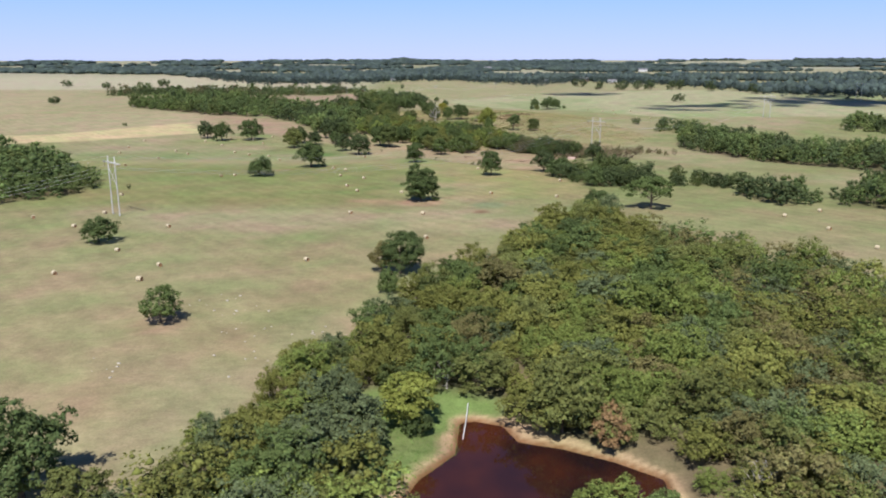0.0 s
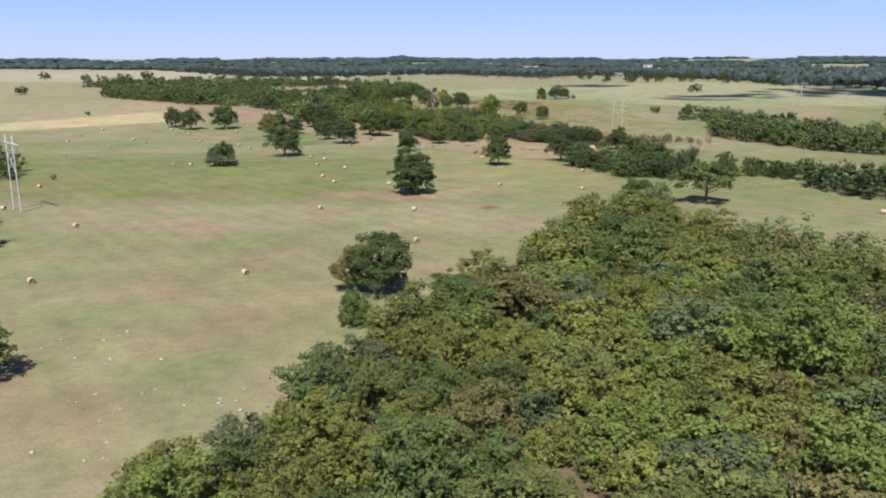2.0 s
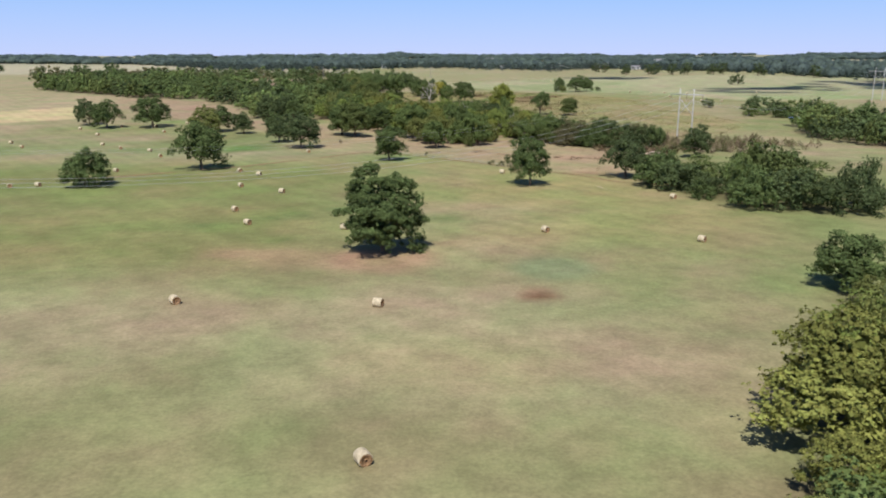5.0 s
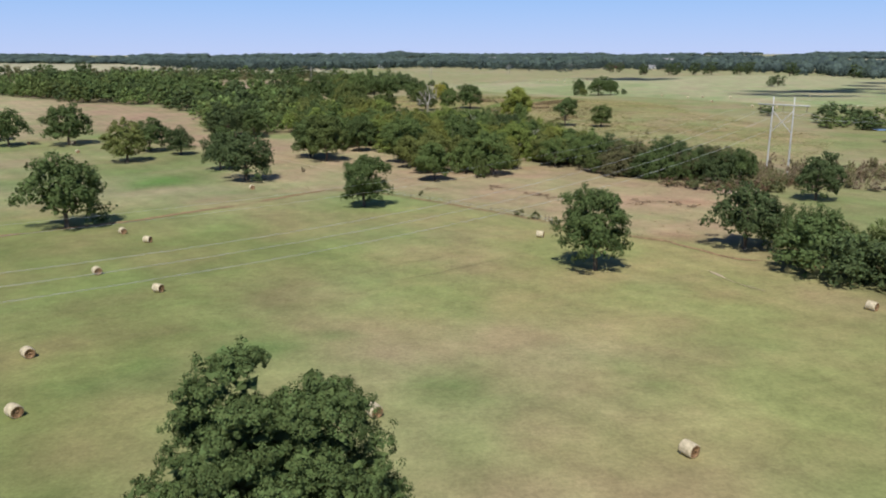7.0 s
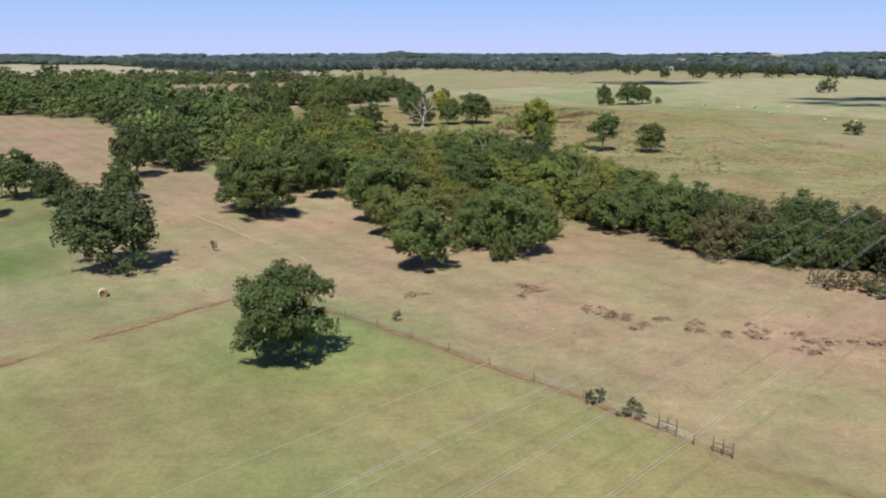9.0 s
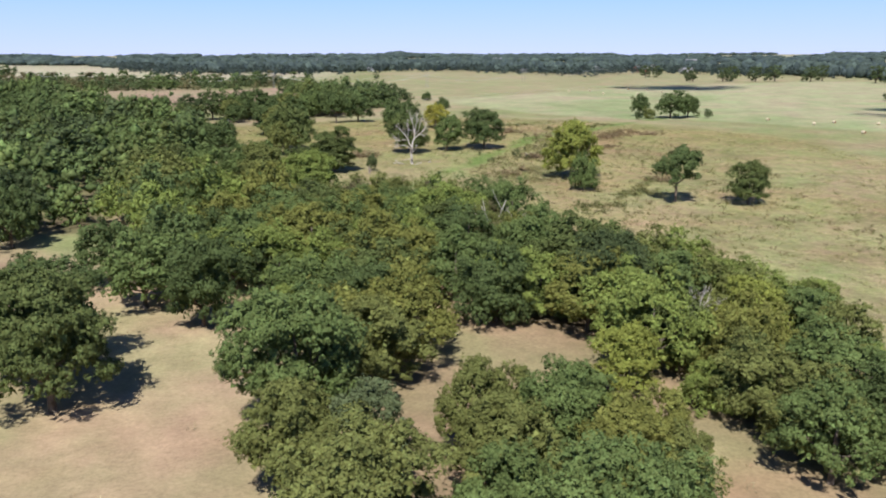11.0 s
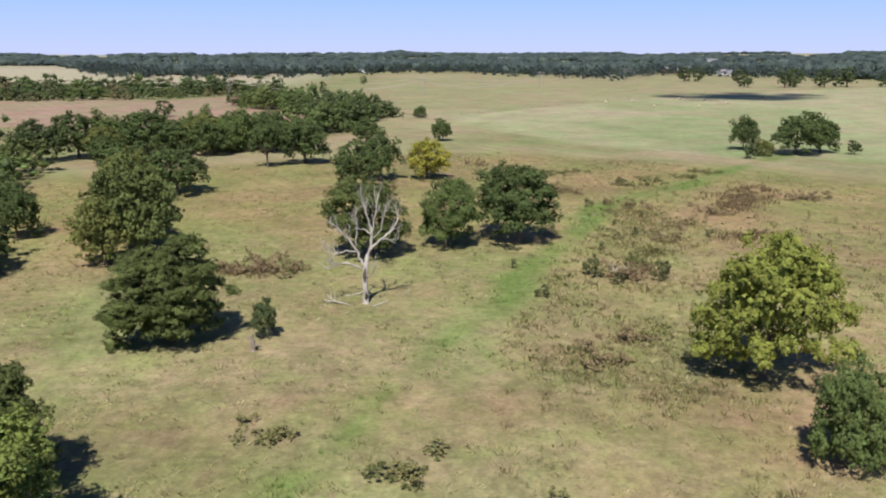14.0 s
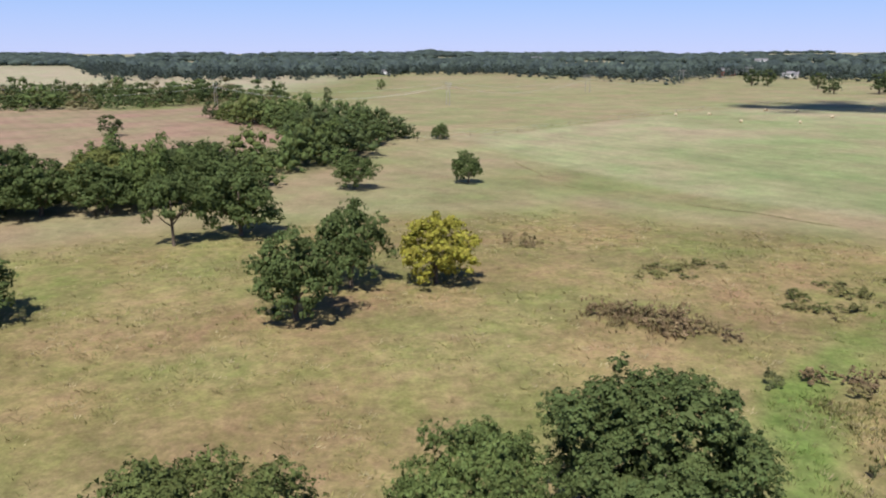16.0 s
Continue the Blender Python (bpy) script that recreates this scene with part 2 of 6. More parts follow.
class Shape:
    """Collects arrays for one mesh."""

    def __init__(self):
        self.v, self.f, self.ids, self.n = [], {}, [], 0

    def add(self, verts, faces):
        faces = np.asarray(faces)
        self.f.setdefault(faces.shape[1], []).append(faces + self.n)
        self.v.append(np.asarray(verts, float))
        self.n += len(verts)

    def tube(self, pts, radii, sides=6):
        pts, k = np.asarray(pts, float), len(pts)
        ring = np.linspace(0, 2 * np.pi, sides, endpoint=False)
        way = np.gradient(pts, axis=0)
        way /= np.linalg.norm(way, axis=1)[:, None] + 1e-9
        ref = np.array([0, 0, 1.0]) if abs(way[0, 2]) < 0.8 else np.array([1.0, 0, 0])
        a = np.cross(way, ref)
        a /= np.linalg.norm(a, axis=1)[:, None] + 1e-9
        b = np.cross(way, a)
        v = pts[:, None] + (a[:, None] * np.cos(ring)[None, :, None] + b[:, None] * np.sin(ring)[None, :, None]) * np.asarray(radii)[:, None, None]
        i, j = np.meshgrid(np.arange(k - 1), np.arange(sides), indexing="ij")
        q = np.stack([i * sides + j, i * sides + (j + 1) % sides, (i + 1) * sides + (j + 1) % sides, (i + 1) * sides + j], -1).reshape(-1, 4)
        top = np.array([[(k - 1) * sides + s for s in range(sides)]])
        self.add(v.reshape(-1, 3), q)
        self.f.setdefault(sides, []).append(top + self.n - k * sides)

    def box(self, lo, hi):
        (x0, y0, z0), (x1, y1, z1) = lo, hi
        v = [(x0, y0, z0), (x1, y0, z0), (x1, y1, z0), (x0, y1, z0), (x0, y0, z1), (x1, y0, z1), (x1, y1, z1), (x0, y1, z1)]
        self.add(v, [(0, 3, 2, 1), (4, 5, 6, 7), (0, 1, 5, 4), (1, 2, 6, 5), (2, 3, 7, 6), (3, 0, 4, 7)])

    def mesh(self, name, mats, smooth=False, **attrs):
        return mesh_of(name, np.concatenate(self.v), [np.concatenate(f) for f in self.f.values()], mats, None, smooth, **attrs)


def ico(level):
    bm = bmesh.new()
    bmesh.ops.create_icosphere(bm, subdivisions=level, radius=1.0)
    v = np.array([w.co[:] for w in bm.verts])
    f = np.array([[w.index for w in p.verts] for p in bm.faces])
    bm.free()
    return v, f


ICO1, ICO2 = ico(1), ico(2)
OCTA = np.array([(1, 0, 0), (0, 1, 0), (-1, 0, 0), (0, -1, 0), (0, 0, 1), (0, 0, -1)], float), np.array([(0, 1, 4), (1, 2, 4), (2, 3, 4), (3, 0, 4), (1, 0, 5), (2, 1, 5), (3, 2, 5), (0, 3, 5)])

# ---- noise over the plan ----
def lattice(ix, iy, seed):
    h = (ix.astype(np.int64) * 374761393 + iy.astype(np.int64) * 668265263 + seed * 1274126177) & 0xFFFFFFFF
    h = ((h ^ (h >> 13)) * 1274126177) & 0xFFFFFFFF
    return ((h ^ (h >> 16)) & 0xFFFF) / 65535.0


def field(x, y, size, seed, octaves=4):
    """Smooth noise in 0..1 with features about size metres wide."""
    total, amp, norm = 0.0, 1.0, 0.0
    for o in range(octaves):
        u, v = x / size + 31.7 * o, y / size - 17.3 * o
        i, j = np.floor(u), np.floor(v)
        fu, fv = u - i, v - j
        fu, fv = fu * fu * (3 - 2 * fu), fv * fv * (3 - 2 * fv)
        a, b = lattice(i, j, seed + o), lattice(i + 1, j, seed + o)
        c, d = lattice(i, j + 1, seed + o), lattice(i + 1, j + 1, seed + o)
        total = total + amp * ((a * (1 - fu) + b * fu) * (1 - fv) + (c * (1 - fu) + d * fu) * fv)
        norm, amp, size = norm + amp, amp * 0.55, size * 0.5
    return total / norm


def edge_distance(x, y, poly, closed=True):
    """Distance to the outline of a polygon, negative inside (or to an open line)."""
    p = np.asarray(poly, float)
    q = np.roll(p, -1, 0) if closed else p[1:]
    p = p if closed else p[:-1]
    best, inside = np.full(np.shape(x), 1e9), np.zeros(np.shape(x), bool)
    for (ax, ay), (bx, by) in zip(p, q):
        t = np.clip(((x - ax) * (bx - ax) + (y - ay) * (by - ay)) / ((bx - ax) ** 2 + (by - ay) ** 2 + 1e-9), 0, 1)
        best = np.minimum(best, np.hypot(x - ax - t * (bx - ax), y - ay - t * (by - ay)))
        inside ^= ((ay > y) != (by > y)) & (x < (bx - ax) * (y - ay) / (by - ay + 1e-12) + ax)
    return np.where(inside, -best, best) if closed else best


def soft(d, width):
    """1 inside, 0 outside, over a border of that width."""
    s = np.clip(0.5 - d / width, 0, 1)
    return s * s * (3 - 2 * s)


# ---- the plan ----
POND = [(2, 113), (5, 114), (10, 112), (12, 107), (18, 105), (25, 101), (31, 96), (30, 84), (22, 74), (8, 70), (-4, 78), (-6, 90), (-4, 96), (1, 103)]
BANK = [(-17, 117), (-11, 121), (-8, 119), (2, 121), (8, 117.5), (11, 112), (8, 104), (5, 95), (-6, 90), (-10, 92), (-12, 105)]
WOOD_POND = [(-29, 126), (-24, 134), (-20, 141), (-17.5, 150), (-14.5, 161), (-10, 168), (-3, 178), (1, 192), (4, 200), (9, 207), (14, 210), (20.5, 222), (25.5, 234), (33, 248), (44.5, 267), (55, 284), (61, 282), (58, 258), (66, 240), (78, 216), (96, 206),
             (104, 180), (116, 164), (96, 120), (78, 88), (50, 72), (-50, 66), (-52, 76), (-39, 88), (-36, 101), (-33, 111)]
WOOD_WEST = [(-210, 290), (-166, 296), (-149, 325), (-153, 346), (-186, 386), (-216, 440), (-260, 480), (-340, 480), (-340, 290)]
BELT_A = [(52, 392), (58, 356), (70, 338), (88, 335), (97, 346), (90, 362), (74, 388), (62, 398)]
BELT_B = [(102, 338), (130, 332), (132, 346), (113, 356), (101, 351)]
BELT_C = [(122, 318), (127, 298), (141, 291), (147, 302), (141, 321), (130, 326)]
BELT_D = [(150, 292), (168, 282), (235, 272), (240, 372), (188, 346), (158, 312)]
WOOD_EAST = [(152, 502), (174, 432), (200, 404), (218, 388), (285, 374), (296, 455), (236, 486), (210, 515), (196, 580), (170, 560)]
CLUMP_EAST = [(162, 596), (188, 592), (192, 622), (164, 620)]
WOOD_FAR_EAST = [(302, 606), (332, 574), (430, 560), (440, 650), (336, 655)]
RIVER_WOOD = [(-66, 590), (-53, 572), (-46, 553), (-38, 544), (-30, 540), (-23, 537), (-17, 530), (-14, 512), (-8, 482), (0, 470), (10, 478), (18, 486), (21, 499), (27, 497), (31, 490),
              (36, 483), (42, 475), (56, 466), (72, 463), (86, 466), (84, 476), (66, 486), (56, 498), (51, 512), (50, 530), (43, 540), (39, 548), (36, 561), (32, 570), (24, 574), (18, 586), (12, 594), (-3, 600),
              (-12, 600), (-26, 596), (-42, 602), (-58, 610), (-72, 640)]
RIVER_ARM = [(50, 478), (58, 465), (72, 460), (80, 462), (76, 474), (60, 482)]
GAP = [(-2, 498), (0, 504), (4, 503), (4, 497)]
CLEARING = [(0, 532), (4, 535.5), (8, 528.5), (15, 527.5), (19.5, 521), (18.5, 511), (4.6, 510.5), (5, 519), (2.5, 525)]
FRONT = [(-20, 460), (30, 460), (31, 512), (-20, 512)]
STEMS = [(8, 556), (17, 553), (18, 569), (9, 571)]
WOOD_LEFT = [(-335, 862), (-318, 815), (-288, 780), (-222, 728), (-191, 712), (-153, 707), (-129, 670), (-110, 634), (-96, 592), (-76, 572), (-62, 575), (-72, 640),
             (-66, 672), (-78, 700), (-92, 752), (-112, 762), (-150, 820), (-182, 850), (-262, 935), (-300, 930)]
WOOD_NORTH = [(-104, 966), (-62, 920), (-44, 846), (-22, 842), (-27, 882), (-16, 906), (-24, 926), (-62, 950), (-98, 990)]
HEDGE_NORTH = [(-84, 812), (-70, 812), (-54, 822), (-40, 832), (-36, 842), (-46, 848), (-62, 838), (-82, 826)]
WOOD_HEDGE = [(-94, 772), (-78, 784), (-64, 796), (-50, 792), (-40, 800), (-44, 830), (-62, 822), (-84, 800)]
WOOD_FAR_LEFT = [(-420, 1004), (-230, 1000), (-150, 1018), (-116, 1062), (-98, 1090), (-118, 1128), (-250, 1118), (-440, 1120)]
BROWN_FIELD = [(-330, 985), (-150, 1012), (-118, 1040), (-64, 925), (-54, 902), (-58, 862), (-80, 836), (-104, 832), (-122, 836), (-165, 865), (-240, 900)]
BROWN_PASTURE = [(-224, 722), (-157, 700), (-122, 655), (-94, 580), (-60, 560), (-50, 520), (-70, 520), (-120, 570), (-184, 640)]
YELLOW_STRIP = [(-300, 505), (-284, 528), (-255, 536), (-178, 590), (-213, 662), (-289, 575), (-420, 560)]
DRY_BANK = [(-44, 545), (-57, 520), (-58, 470), (-46, 448), (-37, 446), (-25, 454), (-15, 449), (-3, 437), (15, 420), (24, 408), (44, 392), (60, 400), (75, 430), (74, 460), (57, 472), (47, 487), (38, 497), (26, 499), (16, 490), (-5, 500)]
MEADOW = [(-80, 690), (-60, 615), (-40, 600), (5, 592), (20, 560), (36, 515), (66, 480), (110, 500), (150, 560), (140, 640), (120, 720), (60, 770), (20, 790), (-40, 770), (-90, 740)]
EAST_PASTURE = [(-10, 898), (4, 904), (9, 880), (30, 835), (57, 800), (80, 782), (115, 775), (200, 700), (420, 720), (620, 1100), (330, 1150), (170, 1066), (72, 982), (28, 935)]
GREEN_RUN = [(-12, 608), (-4, 626), (3, 643), (11, 656), (14, 668), (20, 680), (29, 700), (33, 714), (44, 724), (60, 738), (84, 768), (108, 792)]
FENCE_STRIP = [(-90, 390), (-57, 413), (-41, 431), (-27, 451), (-15, 447), (-3, 436), (15, 418), (24, 407), (38, 396)]
NORTH_FENCE = [(-14, 893), (2, 907), (18, 921), (28, 935), (48, 957), (72, 982), (110, 1020), (170, 1070)]

PROFILE_Y = np.array([-6000, 0, 200, 300, 370, 425, 460, 520, 600, 650, 690, 740, 820, 900, 1200, 2000, 3000, 4000, 5000, 9000], float)
PROFILE_Z = np.array([0, 0, 0, -1, -2, -2.2, -3, -3, -1.5, -0.3, 0.5, 2.6, 3, 4, 7, 9, 12, 17, 22, 22], float)


def height(x, y):
    """The lie of the land: level pasture, a shallow creek valley, then a slow rise to a far ridge."""
    x, y = np.asarray(x, float), np.asarray(y, float)
    z = sum(np.interp(y + d, PROFILE_Y, PROFILE_Z) for d in (-14, -7, 0, 7, 14)) / 5
    z = z + np.clip((y - 1500) / 3000, 0, 1) * np.clip(x / 2500, -0.2, 1) * 8
    z = z + (field(x, y, 700, 5, 2) - 0.5) * np.clip((y - 1300) / 1500, 0, 1) * 9
    z = z + (field(x, y, 9, 3, 3) - 0.5) * 0.25 + 13 * np.exp(-(((x + 229) / 80) ** 2) - ((y - 4600) / 220) ** 2)
    d = edge_distance(x, y, POND)
    return z - 0.9 * soft(d - 3.0, 5.0) - 1.8 * soft(d + 1.5, 3.0)


def ground_z(x, y):
    return float(height(np.array([x]), np.array([y]))[0])


def ground_tint(x, y):
    """Base colour and roughness of the cover by field."""
    n1, n2, n3 = field(x, y, 70, 11, 5), field(x, y, 26, 23, 4), field(x, y, 240, 37, 3)
    green, tan = np.array([0.245, 0.25, 0.112]), np.array([0.35, 0.298, 0.18])
    lush, pale, soil, sand = np.array([0.125, 0.215, 0.06]), np.array([0.42, 0.35, 0.21]), np.array([0.34, 0.22, 0.14]), np.array([0.52, 0.38, 0.23])

    def lay(c, over, amount):
        return c + (over - c) * np.asarray(amount)[..., None]

    c = lay(np.broadcast_to(green, x.shape + (3,)), tan, np.clip((n1 - 0.42) * 4.2, 0, 1) * 0.85)
    c = lay(c, lush, np.clip((n2 - 0.62) * 5, 0, 1) * 0.35)
    c = lay(c, np.array([0.325, 0.28, 0.155]), soft(y - 235 + (n1 - 0.5) * 160, 130) * 0.75)
    # bare ground near the southern wood and dry far fields
    c = lay(c, tan, soft(np.hypot((x + 34) / 1.3, y - 118) - 22, 34) * 0.7)
    far_left = soft(-(y - 560) - 0.0 * x, 80) * soft(x + 185, 60)
    c = lay(c, tan * 1.08, far_left * np.clip(0.55 + (n3 - 0.5) * 2, 0, 1))
    c = lay(c, np.array([0.35, 0.318, 0.182]), soft(-(y - 840 - 0.2 * np.abs(x)), 40) * soft(-(x + 70), 60) * 0.7)
    c = lay(c, np.array([0.39, 0.375, 0.225]), soft(edge_distance(x, y, EAST_PASTURE) + (n2 - 0.5) * 5, 6) * 0.85)
    c = lay(c, np.array([0.26, 0.31, 0.14]), soft(edge_distance(x, y, EAST_PASTURE), 20) * np.clip((field(x, y * 0.5, 60, 51, 2) - 0.55) * 6, 0, 1) * 0.6)
    c = lay(c, np.array([0.20, 0.265, 0.115]), soft(edge_distance(x, y, [(62, 876), (72, 845), (80, 815), (86, 790), (104, 760)], False) - 4 + (n2 - 0.5) * 14, 14) * 0.55)
    c = lay(c, np.array([0.54, 0.44, 0.25]), soft(edge_distance(x, y, YELLOW_STRIP), 5) * 0.95)
    # greener ground across the middle pasture, with lush and bare spots
    mid_field = soft(np.abs(y - 372) - 62, 40) * soft(x - 60, 50)
    c = lay(c, np.array([0.32, 0.285, 0.128]), mid_field * np.clip(0.72 + (n2 - 0.5) * 1.2, 0, 1))
    c = lay(c, np.array([0.225, 0.225, 0.088]), soft(np.abs(y - 350) - 62, 40) * soft(x + 18, 36) * np.clip(0.75 + (n1 - 0.5) * 1.2, 0, 1))
    for px, py, rx, ry, k in ((-57, 358, 20, 14, 0.7), (-27, 336, 13, 8, 0.7), (-44, 326, 13, 8, 0.6), (-68, 465, 22, 28, 0.85), (-76, 500, 20, 24, 0.85), (-142, 577, 30, 22, 0.5), (1.3, 333, 7, 6, 0.6), (21, 334, 6, 5, 0.5),
                              (-19, 344, 7, 4, 0.75), (-11, 348, 5, 3, 0.6), (-28, 340, 6, 3, 0.6), (-3, 429, 9, 5, 0.45), (12, 401, 7, 4, 0.4), (22, 409, 6, 3, 0.4), (-20, 343, 10, 6, 0.4), (62, 338, 14, 10, 0.5), (-40, 240, 26, 22, 0.35), (-10, 168, 10, 8, 0.3)):
        c = lay(c, np.array([0.145, 0.21, 0.07]), soft(np.hypot((x - px) / rx, (y - py) / ry) - 0.35 + (n2 - 0.5) * 1.1, 1.0) * k)
    for px, py, rx, ry, k in ((-28, 303, 14, 6, 0.6), (2, 311, 8, 5, 0.5), (31, 301, 15, 9, 0.5), (36, 490, 18, 9, 0.85), (36, 373, 14, 6, 0.45), (-56, 112, 28, 30, 0.5), (-38, 140, 16, 12, 0.4), (-28, 195, 18, 12, 0.5), (-34, 548, 20, 16, 0.85), (-22, 508, 16, 22, 0.6), (-20, 158, 12, 18, 0.6), (-6, 178, 6, 14, 0.4),  (22, 316, 14, 6, 0.35), (-48, 205, 26, 12, 0.4), (0, 255, 30, 12, 0.35), (-4, 216, 22, 8, 0.4)):
        c = lay(c, np.array([0.40, 0.285, 0.17]), soft(np.hypot((x - px) / rx, (y - py) / ry) - 0.35 + (n2 - 0.5) * 1.1, 1.0) * k)
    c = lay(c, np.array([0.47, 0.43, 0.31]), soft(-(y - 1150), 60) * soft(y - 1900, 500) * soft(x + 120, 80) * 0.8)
    # distance haze put into the far fields' colour: drawn towards grey-beige
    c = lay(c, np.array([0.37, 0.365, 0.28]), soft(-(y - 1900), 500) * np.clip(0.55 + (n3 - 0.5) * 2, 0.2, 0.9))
    rough = np.zeros(x.shape)
    m = soft(edge_distance(x, y, MEADOW) + (n2 - 0.5) * 20, 24)
    c = lay(c, np.array([0.315, 0.285, 0.155]), m * 0.85)
    c = lay(c, np.array([0.298, 0.275, 0.138]), m * soft(652 - y + (n1 - 0.5) * 30, 30) * 0.95)
    c = lay(c, np.array([0.262, 0.238, 0.104]), m * soft(690 - y + (n1 - 0.5) * 30, 36) * 0.85)
    c = lay(c, np.array([0.35, 0.28, 0.15]), m * np.clip((n2 - 0.47) * 5, 0, 1) * 0.6)
    c = lay(c, np.array([0.33, 0.235, 0.135]), m * np.clip((n1 - 0.55) * 5, 0, 1) * 0.3)
    c = lay(c, np.array([0.20, 0.18, 0.085]), m * np.clip((field(x, y, 14, 77, 3) - 0.54) * 7, 0, 1) * 0.45)
    rough = np.maximum(rough, m * 0.75)
    d = soft(edge_distance(x, y, DRY_BANK) + (n2 - 0.5) * 8, 10)
    c = lay(c, np.array([0.38, 0.30, 0.178]), d * 0.92)
    c = lay(c, np.array([0.33, 0.20, 0.125]), d * np.clip((n2 - 0.56) * 6, 0, 1) * 0.6)
    c = lay(c, np.array([0.36, 0.265, 0.185]), soft(edge_distance(x, y, BROWN_FIELD), 8) * 0.92)
    c = lay(c, np.array([0.36, 0.265, 0.175]), soft(edge_distance(x, y, BROWN_PASTURE), 12) * 0.9)
    for px, py, rx, ry, k in ((94, 478, 24, 13, 0.7), (76, 455, 9, 5, 0.6), (112, 505, 20, 7, 0.4), (83, 535, 10, 4, 0.5), (72, 600, 9, 5, 0.45), (70, 515, 14, 5, 0.4)):
        c = lay(c, np.array([0.175, 0.145, 0.075]), soft(np.hypot((x - px) / rx, (y - py) / ry) - 0.5 + (n2 - 0.5) * 1.2, 0.9) * k)
    g = edge_distance(x, y, GREEN_RUN, False)
    c = lay(c, np.array([0.165, 0.228, 0.07]), soft(g - 1.4 + (field(x, y, 12, 67, 3) - 0.5) * 8, 4.5) * 0.88)
    f = edge_distance(x, y, FENCE_STRIP, False)
    c = lay(c, np.array([0.27, 0.18, 0.10]), soft(f - 0.7, 2.4) * 0.7)
    c = lay(c, np.array([0.22, 0.19, 0.09]), soft(edge_distance(x, y, NORTH_FENCE, False) - 0.3, 4) * 0.5)
    for px, py, pr, col, k in ((14, 280, 3.0, soil * 0.75, 0.85), (18, 294, 6.5, np.array([0.16, 0.235, 0.115]), 0.6), (-8, 299, 8.5, np.array([0.40, 0.25, 0.165]), 0.7), (71, 447, 3.6, np.array([0.72, 0.54, 0.44]), 1.0),
                               (-59, 155, 6, np.array([0.40, 0.26, 0.18]), 0.5), (-43, 163, 9, pale, 0.35), (12, 518, 15, pale, 0.8), (-34, 547, 13, np.array([0.42, 0.315, 0.20]), 0.85), (-25, 517, 14, np.array([0.42, 0.32, 0.205]), 0.8), (-46, 566, 8, np.array([0.42, 0.315, 0.20]), 0.8), (-25, 150, 12, tan, 0.5)):
        c = lay(c, col, soft(np.hypot(x - px, y - py) - pr * (0.7 + 0.6 * n2), pr * 0.8) * k)
    # two thin darker lines across the middle pasture
    for line in ([(-31, 357), (-12, 374), (9, 392)], [(-19, 357), (-3, 371), (15, 388)]):
        c = lay(c, np.array([0.19, 0.165, 0.075]), soft(edge_distance(x, y, line, False) - 0.2, 1.3) * 0.4)
    c = lay(c, np.array([0.36, 0.27, 0.165]), soft(edge_distance(x, y, RIVER_WOOD), 10) * 0.85)
    # dark soil under the woods, with understory shade put into its colour
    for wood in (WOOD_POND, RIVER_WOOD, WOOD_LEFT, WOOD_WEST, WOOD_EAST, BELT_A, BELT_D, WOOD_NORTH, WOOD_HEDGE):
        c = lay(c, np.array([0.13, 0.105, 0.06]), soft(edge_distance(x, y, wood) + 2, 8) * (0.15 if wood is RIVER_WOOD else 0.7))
    c = c * (1 - (np.array([0.07, 0.0, 0.02]) * (soft(np.abs(y - 410) - 80, 70) * soft(x - 12, 50))[..., None]))
    for px, py, rx, ry, col, k in ((-70, 466, 17, 25, (0.15, 0.235, 0.07), 0.85), (-40, 158, 40, 36, (0.262, 0.236, 0.116), 0.62), (-40, 214, 32, 26, (0.225, 0.225, 0.10), 0.55), (13.9, 279.0, 4.0, 2.2, (0.17, 0.10, 0.055), 1.0), (-24, 301, 20, 9, (0.30, 0.21, 0.125), 0.5), (-34, 318, 18, 12, (0.20, 0.225, 0.085), 0.5),
                                   (30, 586, 16, 10, (0.24, 0.235, 0.085), 0.6), (36, 478, 14, 12, (0.33, 0.245, 0.16), 0.6), (33, 305, 14, 10, (0.30, 0.25, 0.14), 0.5), (-33, 333, 9, 6, (0.13, 0.22, 0.07), 0.6)):
        c = lay(c, np.array(col), soft(np.hypot((x - px) / rx, (y - py) / ry) - 0.4 + (n2 - 0.5) * 1.0, 1.1) * k)
    c = lay(c, np.array([0.19, 0.25, 0.085]), soft(edge_distance(x, y, BANK) - 1 + (n2 - 0.5) * 4, 5))
    p = edge_distance(x, y, POND)
    c = lay(c, sand, soft(p - 1.0 - (field(x, y, 7, 91, 3) - 0.5) * 5.5, 1.5))
    c = lay(c, np.array([0.22, 0.11, 0.05]), soft(p + 0.2, 1.4))
    return c * np.array([0.87, 0.85, 0.85]), rough


def spread(*pieces):
    out = []
    for a, b, n in pieces:
        out.append(np.linspace(a, b, n, endpoint=False))
    return np.concatenate(out)


gx = spread((-5600, -1600, 12), (-1600, -420, 20), (-420, -150, 40), (-150, -14, 44), (-14, 40, 60), (40, 150, 34), (150, 420, 40), (420, 1600, 20), (1600, 5700, 12))
gy = spread((-5600, -600, 14), (-600, 20, 24), (20, 68, 16), (68, 128, 64), (128, 340, 66), (340, 540, 160), (540, 820, 88), (820, 1300, 70), (1300, 2200, 40), (2200, 5900, 44))
GX, GY = np.meshgrid(gx, gy)
gv = np.stack([GX, GY, height(GX, GY)], -1).reshape(-1, 3)
gi, gj = np.meshgrid(np.arange(len(gy) - 1), np.arange(len(gx) - 1), indexing="ij")
w_ = len(gx)
